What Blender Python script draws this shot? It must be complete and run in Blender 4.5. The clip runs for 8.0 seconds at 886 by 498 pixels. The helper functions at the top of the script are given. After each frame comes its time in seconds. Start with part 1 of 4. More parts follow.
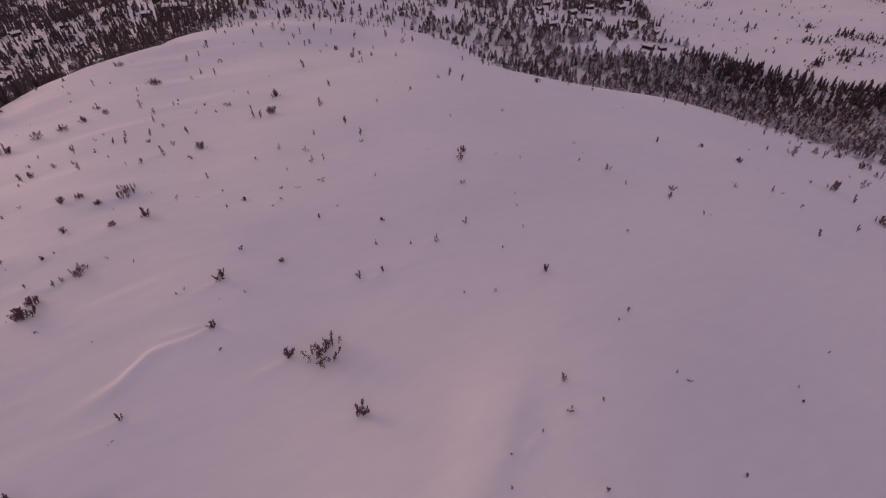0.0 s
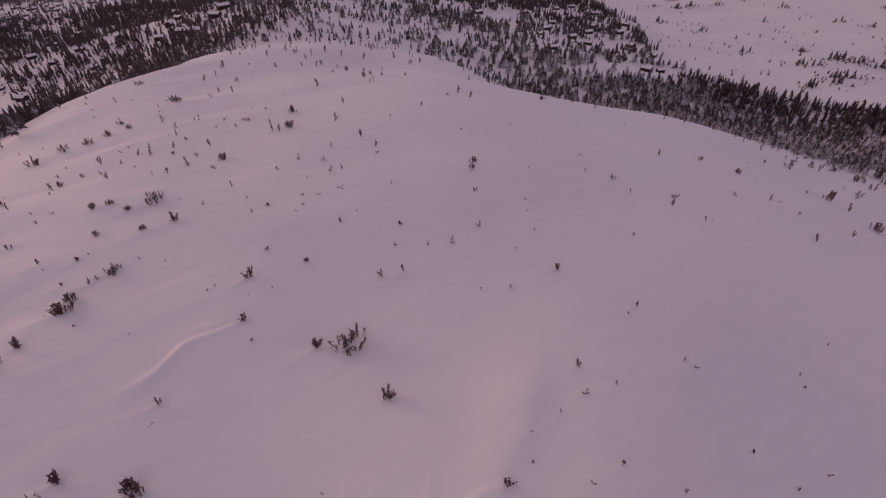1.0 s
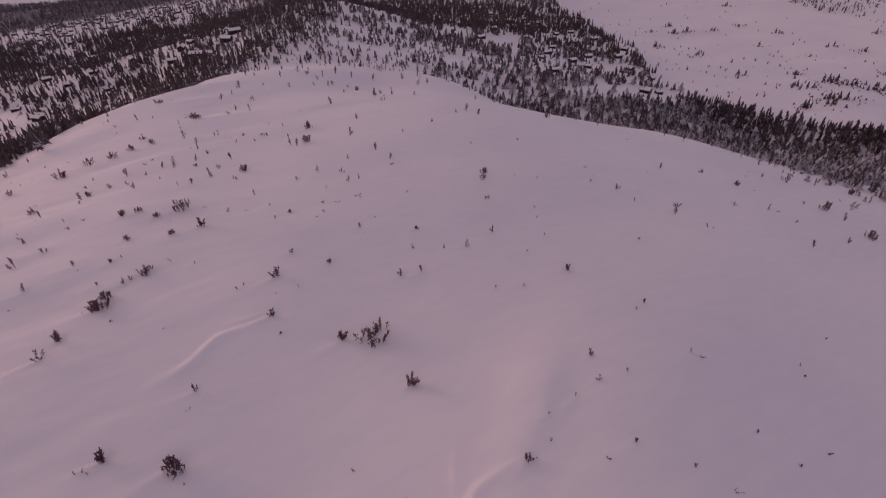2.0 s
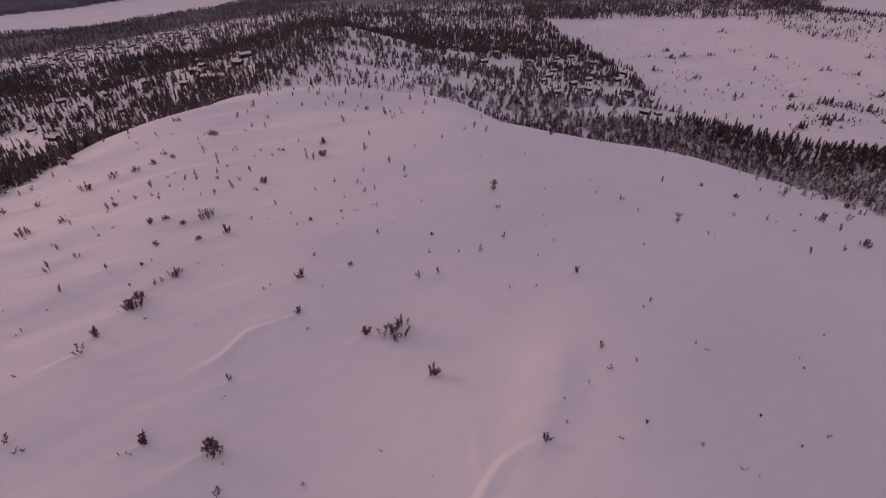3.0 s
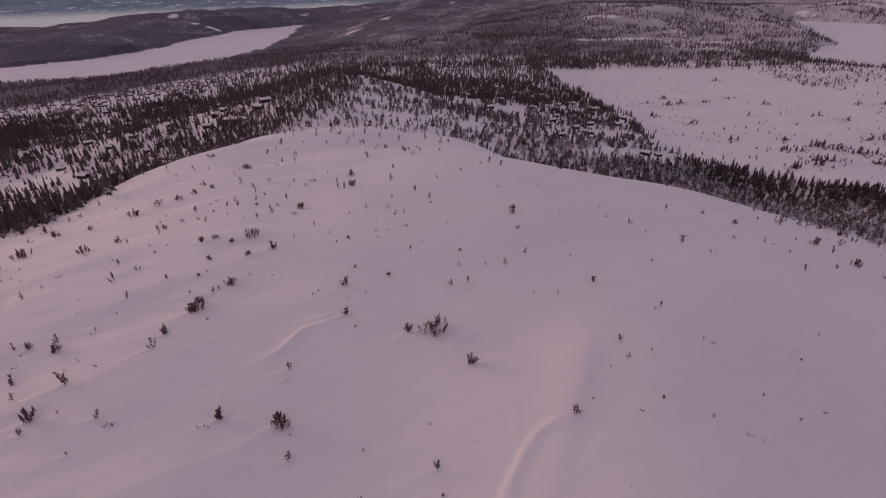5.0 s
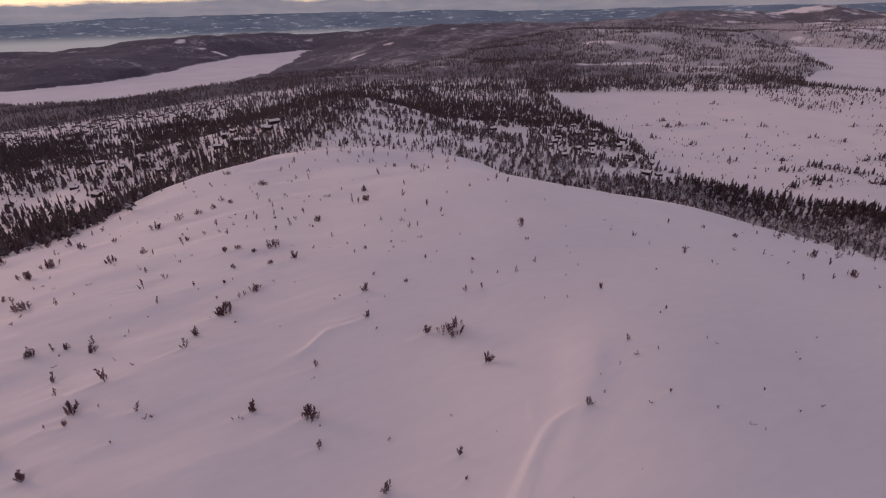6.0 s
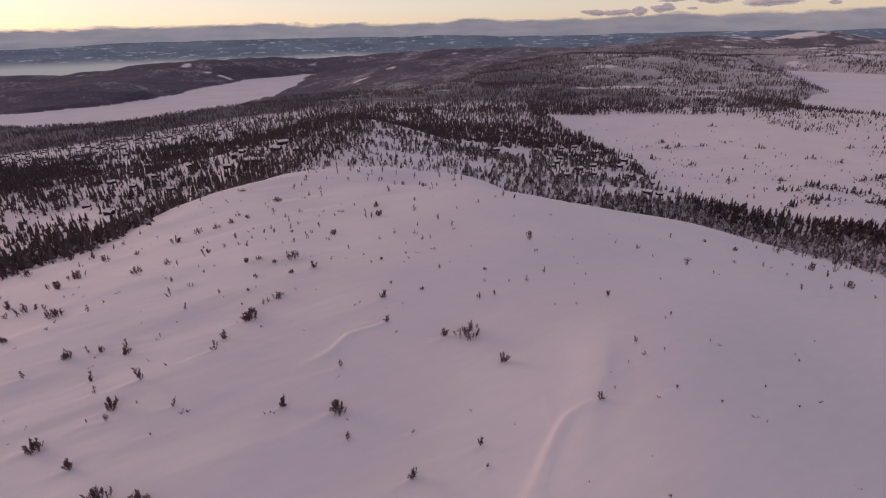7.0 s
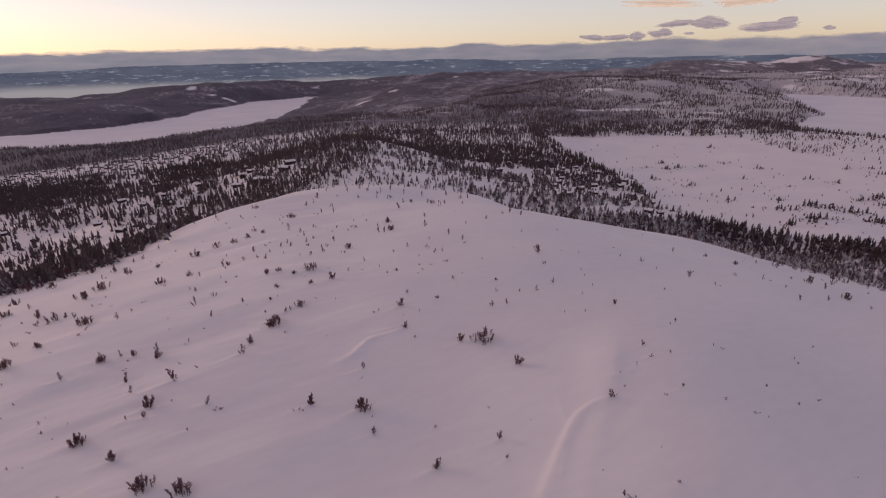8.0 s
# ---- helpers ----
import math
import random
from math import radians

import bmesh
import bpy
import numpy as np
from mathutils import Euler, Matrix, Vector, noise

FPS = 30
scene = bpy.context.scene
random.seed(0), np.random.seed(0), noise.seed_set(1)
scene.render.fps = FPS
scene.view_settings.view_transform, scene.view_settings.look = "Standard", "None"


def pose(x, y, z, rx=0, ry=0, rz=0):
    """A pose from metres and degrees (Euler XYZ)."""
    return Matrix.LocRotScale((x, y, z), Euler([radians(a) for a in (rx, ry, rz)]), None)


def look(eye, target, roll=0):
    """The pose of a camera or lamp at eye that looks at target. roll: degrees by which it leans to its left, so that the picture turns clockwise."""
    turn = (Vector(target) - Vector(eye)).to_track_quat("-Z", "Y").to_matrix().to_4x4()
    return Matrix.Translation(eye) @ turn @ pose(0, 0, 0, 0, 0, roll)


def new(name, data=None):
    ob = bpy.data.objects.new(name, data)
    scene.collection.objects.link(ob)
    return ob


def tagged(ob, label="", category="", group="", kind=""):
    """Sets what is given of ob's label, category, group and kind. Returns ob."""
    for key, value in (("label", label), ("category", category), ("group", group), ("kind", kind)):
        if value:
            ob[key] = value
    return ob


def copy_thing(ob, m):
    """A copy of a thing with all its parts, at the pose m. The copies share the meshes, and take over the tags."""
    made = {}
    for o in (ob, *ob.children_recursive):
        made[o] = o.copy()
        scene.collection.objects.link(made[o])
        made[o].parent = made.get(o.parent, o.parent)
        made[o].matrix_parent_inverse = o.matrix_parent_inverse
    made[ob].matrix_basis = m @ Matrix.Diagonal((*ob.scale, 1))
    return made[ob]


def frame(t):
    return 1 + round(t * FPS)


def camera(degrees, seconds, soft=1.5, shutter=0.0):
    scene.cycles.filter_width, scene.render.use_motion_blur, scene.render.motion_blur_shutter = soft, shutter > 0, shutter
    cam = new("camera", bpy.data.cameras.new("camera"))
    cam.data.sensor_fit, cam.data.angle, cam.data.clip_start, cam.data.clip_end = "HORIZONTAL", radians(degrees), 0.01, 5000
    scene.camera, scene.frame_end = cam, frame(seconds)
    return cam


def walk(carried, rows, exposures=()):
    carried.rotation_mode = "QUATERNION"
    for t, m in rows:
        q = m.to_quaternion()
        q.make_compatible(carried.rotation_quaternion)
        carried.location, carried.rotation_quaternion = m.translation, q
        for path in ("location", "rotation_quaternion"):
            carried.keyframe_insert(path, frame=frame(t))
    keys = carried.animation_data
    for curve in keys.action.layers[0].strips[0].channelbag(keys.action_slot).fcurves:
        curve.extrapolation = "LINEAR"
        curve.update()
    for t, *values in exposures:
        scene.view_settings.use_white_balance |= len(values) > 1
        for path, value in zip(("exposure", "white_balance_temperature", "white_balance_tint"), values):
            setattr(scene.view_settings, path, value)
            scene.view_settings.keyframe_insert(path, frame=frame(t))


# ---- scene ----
cam = camera(81.20, 8.0, 1.2)
# seconds, x, y, z, yaw, pitch, lean to the right
PATH = [
    (0.0, 22.005, 44.950, 49.824, 0.004, -39.651, 1.755),
    (0.5, 20.681, 42.367, 49.813, -0.059, -38.409, 1.705),
    (1.0, 19.365, 39.742, 49.805, -0.105, -37.166, 1.661),
    (1.5, 18.054, 37.077, 49.798, -0.135, -35.924, 1.621),
    (3.0, 14.115, 28.872, 49.795, -0.155, -32.206, 1.522),
    (3.5, 12.790, 26.076, 49.799, -0.144, -30.973, 1.493),
    (4.0, 11.454, 23.253, 49.806, -0.127, -29.746, 1.466),
    (4.5, 10.104, 20.407, 49.817, -0.106, -28.525, 1.439),
    (6.0, 5.937, 11.753, 49.869, -0.038, -24.911, 1.353),
    (6.5, 4.498, 8.839, 49.894, -0.020, -23.726, 1.321),
    (7.0, 3.030, 5.914, 49.922, -0.007, -22.552, 1.286),
    (7.5, 1.528, 2.981, 49.954, -0.001, -21.392, 1.247),
    (8.0, -0.010, 0.043, 49.991, -0.005, -20.245, 1.204),
]
walk(cam, [(t, pose(x, y, z, 90 + pitch, 0, yaw) @ pose(0, 0, 0, 0, 0, -lean)) for t, x, y, z, yaw, pitch, lean in PATH],
     exposures=[(0.0, -0.06, 6740, 15.5), (4.6, -0.07, 6740, 14.5), (5.9, -0.01, 6720, 9), (8.0, 0.0, 6680, 5.5)])

# ---- world and sun ----
SUN_AZIMUTH, SUN_HEIGHT = -66.0, 5.0        # degrees from straight ahead (to the left: minus), degrees above the horizon
world = bpy.data.worlds.new("world")
scene.world = world
world.use_nodes = True
wt = world.node_tree
wt.nodes.clear()
sky = wt.nodes.new("ShaderNodeTexSky")
sky.sky_type, sky.sun_disc = "NISHITA", False
sky.sun_elevation, sky.sun_rotation = radians(SUN_HEIGHT), radians(SUN_AZIMUTH)
sky.altitude, sky.air_density, sky.dust_density, sky.ozone_density = 900, 1.0, 1.2, 1.0
veil = wt.nodes.new("ShaderNodeMix")        # high thin cloud, rosy in the dusk, thinning out towards the horizon
veil.data_type = "RGBA"
veil.inputs[7].default_value = (1.64, 1.23, 1.50, 1)
way = wt.nodes.new("ShaderNodeTexCoord")
split = wt.nodes.new("ShaderNodeSeparateXYZ")
rise = wt.nodes.new("ShaderNodeMapRange")
rise.inputs[1].default_value, rise.inputs[2].default_value, rise.inputs[3].default_value, rise.inputs[4].default_value = 0.08, 0.45, 0.35, 0.95
back = wt.nodes.new("ShaderNodeBackground")
back.inputs[1].default_value = 0.193
wout = wt.nodes.new("ShaderNodeOutputWorld")
wt.links.new(way.outputs["Generated"], split.inputs[0])
wt.links.new(split.outputs[2], rise.inputs[0])
wt.links.new(rise.outputs[0], veil.inputs[0])
air = wt.nodes.new("ShaderNodeMix")         # dusty air near the sun
air.data_type, air.blend_type = "RGBA", "MULTIPLY"
air.inputs[0].default_value = 1.0
air.inputs[7].default_value = (1.53, 1.42, 2.27, 1)
wt.links.new(sky.outputs[0], air.inputs[6])
wt.links.new(air.outputs[2], veil.inputs[6])
low = wt.nodes.new("ShaderNodeMapRange")    # pale beige dust low over the horizon
low.inputs[1].default_value, low.inputs[2].default_value, low.inputs[3].default_value, low.inputs[4].default_value = 0.10, 0.24, 0.5, 0.0
dust = wt.nodes.new("ShaderNodeMix")
dust.data_type = "RGBA"
dust.inputs[7].default_value = (4.3, 3.7, 3.25, 1)
wt.links.new(split.outputs[2], low.inputs[0])
side = wt.nodes.new("ShaderNodeMapRange")   # brighter on the sun's side
side.inputs[1].default_value, side.inputs[2].default_value, side.inputs[3].default_value, side.inputs[4].default_value = -0.6, 0.6, 1.1, 0.62
share = wt.nodes.new("ShaderNodeMath")
share.operation = "MULTIPLY"
wt.links.new(split.outputs[0], side.inputs[0])
wt.links.new(low.outputs[0], share.inputs[0])
wt.links.new(side.outputs[0], share.inputs[1])
wt.links.new(share.outputs[0], dust.inputs[0])
wt.links.new(veil.outputs[2], dust.inputs[6])
wt.links.new(dust.outputs[2], back.inputs[0])
wt.links.new(back.outputs[0], wout.inputs[0])

sun_lamp = bpy.data.lights.new("sun", "SUN")
sun_lamp.energy, sun_lamp.angle, sun_lamp.color = 1.38, radians(25), (1.0, 0.56, 0.41)
sun = new("sun", sun_lamp)
sa, sh = radians(SUN_AZIMUTH), radians(SUN_HEIGHT)
sun.matrix_world = look((math.sin(sa) * math.cos(sh) * 100, math.cos(sa) * math.cos(sh) * 100, math.sin(sh) * 100), (0, 0, 0))

# ---- materials ----
def shader(name, rough=0.8):
    m = bpy.data.materials.new(name)
    m.use_nodes = True
    b = m.node_tree.nodes["Principled BSDF"]
    b.inputs["Roughness"].default_value = rough
    b.inputs["Specular IOR Level"].default_value = 0.25
    return m, m.node_tree, b


def node(t, kind, **values):
    n = t.nodes.new(kind)
    for k, v in values.items():
        setattr(n, k, v)
    return n


def noise_tex(t, scale, detail=4.0, rough=0.55, vector=None):
    n = node(t, "ShaderNodeTexNoise")
    n.inputs["Scale"].default_value, n.inputs["Detail"].default_value, n.inputs["Roughness"].default_value = scale, detail, rough
    if vector:
        t.links.new(vector, n.inputs["Vector"])
    return n.outputs["Fac"]


def ramp(t, fac, stops):
    n = node(t, "ShaderNodeValToRGB")
    e = n.color_ramp.elements
    while len(e) < len(stops):
        e.new(0.5)
    for el, (p, c) in zip(e, stops):
        el.position, el.color = p, (*c, 1) if len(c) == 3 else c
    t.links.new(fac, n.inputs[0])
    return n.outputs[0]


def grey(v):
    return (v, v, v)


def mix(t, fac, a, b, mode="MIX"):
    n = node(t, "ShaderNodeMix", data_type="RGBA", blend_type=mode)
    for i, v in ((0, fac), (6, a), (7, b)):
        if hasattr(v, "is_linked"):
            t.links.new(v, n.inputs[i])
        else:
            n.inputs[i].default_value = v if i == 0 else (*v, 1)
    return n.outputs[2]


def maths(t, op, a, b=0.0):
    n = node(t, "ShaderNodeMath", operation=op)
    for i, v in ((0, a), (1, b)):
        if hasattr(v, "is_linked"):
            t.links.new(v, n.inputs[i])
        else:
            n.inputs[i].default_value = v
    return n.outputs[0]


def bump(t, b, height, strength, distance):
    n = node(t, "ShaderNodeBump")
    n.inputs["Strength"].default_value, n.inputs["Distance"].default_value = strength, distance
    t.links.new(height, n.inputs["Height"])
    t.links.new(n.outputs[0], b.inputs["Normal"])


def place_of(t):
    return node(t, "ShaderNodeTexCoord").outputs["Object"]


def snow_ground():
    m, t, b = shader("snow_and_forest_floor", 0.7)
    pos = place_of(t)
    stretch = node(t, "ShaderNodeMapping")          # wind-packed streaks across the slope
    stretch.inputs["Scale"].default_value = (0.4, 1.3, 1)
    turned = node(t, "ShaderNodeMapping")
    turned.inputs["Rotation"].default_value[2] = radians(-27)
    t.links.new(pos, turned.inputs[0])
    t.links.new(turned.outputs[0], stretch.inputs[0])
    broad = noise_tex(t, 0.02, 4, 0.5, pos)
    crust = noise_tex(t, 0.5, 6, 0.6, stretch.outputs[0])
    grain = noise_tex(t, 6.0, 3, 0.6, pos)
    snow = ramp(t, broad, [(0.3, (0.80, 0.80, 0.82)), (0.7, (0.88, 0.875, 0.87))])
    snow = mix(t, 0.10, snow, ramp(t, crust, [(0.35, (0.62, 0.62, 0.66)), (0.65, (0.9, 0.9, 0.9))]))
    wood = node(t, "ShaderNodeAttribute", attribute_name="wood").outputs["Fac"]
    patch = noise_tex(t, 0.045, 6, 0.7, pos)
    stand = noise_tex(t, 0.006, 4, 0.6, pos)
    cover = maths(t, "MULTIPLY", maths(t, "ADD", patch, maths(t, "MULTIPLY", stand, 0.9)), 1.0)
    cover = ramp(t, cover, [(0.72, grey(0.6)), (0.96, grey(1.0))])
    cover = maths(t, "MULTIPLY", cover, wood)
    along = node(t, "ShaderNodeMapping")            # clearings, bogs and felled strips in the far woods
    along.inputs["Scale"].default_value = (1.0, 0.6, 1)
    t.links.new(pos, along.inputs[0])
    clearing = ramp(t, noise_tex(t, 0.007, 5, 0.62, along.outputs[0]), [(0.575, grey(1.0)), (0.615, grey(0.15))])
    clearing = maths(t, "SUBTRACT", 1.0, maths(t, "MULTIPLY", node(t, "ShaderNodeAttribute", attribute_name="open_land").outputs["Fac"], maths(t, "SUBTRACT", 1.0, clearing)))
    cover = maths(t, "MULTIPLY", cover, clearing)
    # colour of the far woods, lightened and blued to stand for distance haze
    bark = ramp(t, patch, [(0.3, (0.070, 0.067, 0.086)), (0.7, (0.128, 0.121, 0.150))])
    t.links.new(mix(t, cover, snow, bark), b.inputs["Base Color"])
    bump(t, b, maths(t, "ADD", crust, maths(t, "MULTIPLY", grain, 0.2)), 0.14, 0.08)
    return m


def ice():
    m, t, b = shader("snow_covered_ice", 0.6)
    pos = place_of(t)
    big = noise_tex(t, 0.008, 5, 0.6, pos)
    t.links.new(ramp(t, big, [(0.3, (0.78, 0.78, 0.80)), (0.7, (0.88, 0.87, 0.87))]), b.inputs["Base Color"])
    return m


def needles(name, dark, light, frost):
    """Spruce needles, with rime and snow on what faces up."""
    m, t, b = shader(name, 0.75)
    pos = place_of(t)
    fine = noise_tex(t, 2.2, 4, 0.65, pos)
    info = node(t, "ShaderNodeObjectInfo").outputs["Random"]
    isle = node(t, "ShaderNodeNewGeometry")
    tone = maths(t, "ADD", maths(t, "MULTIPLY", fine, 0.6), maths(t, "MULTIPLY", maths(t, "ADD", info, isle.outputs["Random Per Island"]), 0.25))
    col = ramp(t, tone, [(0.25, dark), (0.75, light)])
    up = node(t, "ShaderNodeSeparateXYZ")
    t.links.new(isle.outputs["Normal"], up.inputs[0])
    lying = maths(t, "ADD", up.outputs[2], maths(t, "MULTIPLY", fine, 0.9))
    snow = ramp(t, lying, [(1.02 - frost, grey(0.0)), (1.22 - frost, grey(0.75))])
    t.links.new(mix(t, snow, col, (0.72, 0.72, 0.75)), b.inputs["Base Color"])
    return m


def plain(name, a, c, scale, rough=0.8, depth=0.02):
    m, t, b = shader(name, rough)
    fine = noise_tex(t, scale, 5, 0.6, place_of(t))
    t.links.new(ramp(t, fine, [(0.3, a), (0.7, c)]), b.inputs["Base Color"])
    bump(t, b, fine, 0.4, depth)
    return m


SNOW = snow_ground()
ICE = ice()
SPRUCE = needles("spruce_needles", (0.044, 0.034, 0.034), (0.110, 0.086, 0.085), 0.20)
RIMED = needles("rime_covered_spruce_needles", (0.055, 0.043, 0.043), (0.135, 0.106, 0.104), 0.33)
# paler, more frosted copy of SPRUCE: distance haze put into its colour
SPRUCE_FAR_HAZY = needles("far_spruce_needles_hazy", (0.056, 0.044, 0.046), (0.135, 0.107, 0.108), 0.32)
STUNTED = needles("stunted_spruce_needles", (0.072, 0.032, 0.042), (0.195, 0.104, 0.120), -0.02)
BARK = plain("bark", (0.03, 0.022, 0.02), (0.08, 0.06, 0.055), 6.0)
LOGS = plain("tarred_timber", (0.025, 0.018, 0.015), (0.07, 0.05, 0.042), 3.0)
ROOF_SNOW = plain("roof_snow", (0.78, 0.78, 0.8), (0.88, 0.88, 0.88), 0.8, 0.7, 0.05)
GLASS_DARK = plain("window_glass", (0.02, 0.02, 0.025), (0.03, 0.03, 0.035), 2.0, 0.1, 0.0)

# ---- relief ----
def lattice(ix, iy, seed):
    h = (ix * 374761393 + iy * 668265263 + seed * 974711) & 0x7FFFFFFF
    h = ((h ^ (h >> 13)) * 1274126177) & 0x7FFFFFFF
    return ((h ^ (h >> 16)) & 0xFFFF) / 65535.0


def value_noise(x, y, seed):
    fx, fy = np.floor(x), np.floor(y)
    ix, iy = fx.astype(np.int64), fy.astype(np.int64)
    u, v = x - fx, y - fy
    u, v = u * u * u * (u * (6 * u - 15) + 10), v * v * v * (v * (6 * v - 15) + 10)
    a, b = lattice(ix, iy, seed), lattice(ix + 1, iy, seed)
    c, d = lattice(ix, iy + 1, seed), lattice(ix + 1, iy + 1, seed)
    return (a * (1 - u) + b * u) * (1 - v) + (c * (1 - u) + d * u) * v - 0.5


def fbm(x, y, size, octaves, seed):
    out, amp = 0.0, 1.0
    for k in range(octaves):
        out = out + amp * value_noise(x / size, y / size, seed + k)
        size, amp = size / 2.1, amp * 0.5
    return out


def edge_distance(poly, x, y):
    """Distance to a closed outline, minus inside it."""
    d2, inside = np.full(x.shape, 1e12), np.zeros(x.shape, bool)
    n = len(poly)
    for i in range(n):
        (ax, ay), (bx, by) = poly[i], poly[(i + 1) % n]
        ex, ey = bx - ax, by - ay
        k = np.clip(((x - ax) * ex + (y - ay) * ey) / (ex * ex + ey * ey), 0, 1)
        d2 = np.minimum(d2, (x - ax - k * ex) ** 2 + (y - ay - k * ey) ** 2)
        if ay != by:
            inside ^= ((ay > y) != (by > y)) & (x < ex * (y - ay) / ey + ax)
    return np.where(inside, -1, 1) * np.sqrt(d2)


def blend(a, b, k):
    k = np.clip(k, 0, 1)
    k = k * k * (3 - 2 * k)
    return a + (b - a) * k


LONG_LAKE_Z, ROUND_LAKE_Z = -170.0, -72.0
LONG_LAKE = [(-2600, 290), (-1204, 1424), (-1017, 1495), (-871, 1688), (-740, 1818), (-690, 2150), (-696, 2442), (-829, 3514),
             (-1135, 3094), (-1173, 2209), (-1233, 1994), (-1487, 1778), (-3000, 500)]
ROUND_LAKE = [(1014, 1685), (890, 1290), (800, 1090), (785, 1047), (730, 1010), (640, 920), (583, 829), (641, 748), (760, 640),
              (1000, 500), (1800, 850), (1300, 1200), (1168, 1397)]
BOG = [(160, 800), (186, 620), (192, 505), (176, 420), (170, 368), (199, 299), (262, 253), (400, 225), (800, 330), (720, 560), (560, 730), (463, 712), (355, 785)]

# rounded swells that together make the fell: centre, half-widths, height
SWELLS = [
    (0, 100, 170, 170, 63.1), (40, -40, 110, 60, 15.3), (0, 80, 50, 50, -5.7), (-160, 100, 60, 110, 13.6), (140, 40, 45, 80, 16.7),
    (-80, 220, 50, 50, 11.0), (40, 220, 50, 50, 9.6), (-100, -20, 50, 50, 12.1), (40, 40, 50, 50, 3.9), (200, 140, 60, 60, 7.3),
    (0, 140, 50, 50, -1.2), (120, 200, 50, 50, 2.3), (-100, 100, 50, 50, 2.0),
]
# low rolls of the snow on the open fell
ROLLS = [
    (38, 74, 18, 18, 1.6), (2, 56, 18, 18, -1.1), (-52, 212, 26, 26, -1.3),
    (-52, 110, 26, 26, -0.8), (44, 116, 26, 26, -1.0),
    (-10, 98, 12, 12, 0.8), (92, 146, 12, 12, 0.9), (2, 164, 26, 26, 0.7), (-28, 140, 12, 12, -1.0),
    (-64, 170, 18, 18, 0.6),
]
# the brow of the fell, where it turns down to the woods
BROW = [
    (-20, 240, 22, 22, -3.3), (100, 200, 22, 22, 2.0), (-40, 300, 36, 36, -3.6), (20, 260, 22, 22, 4.7), (-160, 260, 22, 22, 1.7),
    (40, 220, 36, 36, -2.5), (0, 240, 22, 22, -2.9), (-140, 200, 22, 22, -1.5), (-100, 200, 22, 22, 3.0), (-100, 240, 22, 22, -2.3), (-80, 260, 22, 22, 1.2),
]
# the wooded knoll and the slopes behind it
KNOLL = [
    (-60, 340, 100, 100, 29.8), (-80, 500, 100, 100, 35.6), (60, 380, 60, 60, 9.6), (-200, 420, 110, 60, 8.7), (160, 260, 50, 50, -7.5),
    (-20, 260, 50, 50, 5.7), (240, 620, 170, 170, -10.3), (60, 260, 50, 50, -8.8), (100, 300, 50, 50, 8.5), (240, 300, 45, 80, 4.5),
    (80, 520, 45, 80, 6.0),
]
# far hills: centre, half-widths, height
HILLS = [
    (-1480, 3350, 420, 330, 56), (-1850, 2350, 420, 300, 50), (-1100, 3900, 700, 250, 40), (-110, 2300, 240, 200, 40),
    (90, 3700, 520, 300, 14), (640, 2050, 430, 420, 44), (1300, 3050, 460, 260, 44), (2700, 3600, 1100, 260, 68),
    (1650, 3800, 520, 260, 40), (2500, 2500, 600, 500, 60), (620, 1400, 260, 220, 10), (-500, 3700, 420, 250, 8),
]


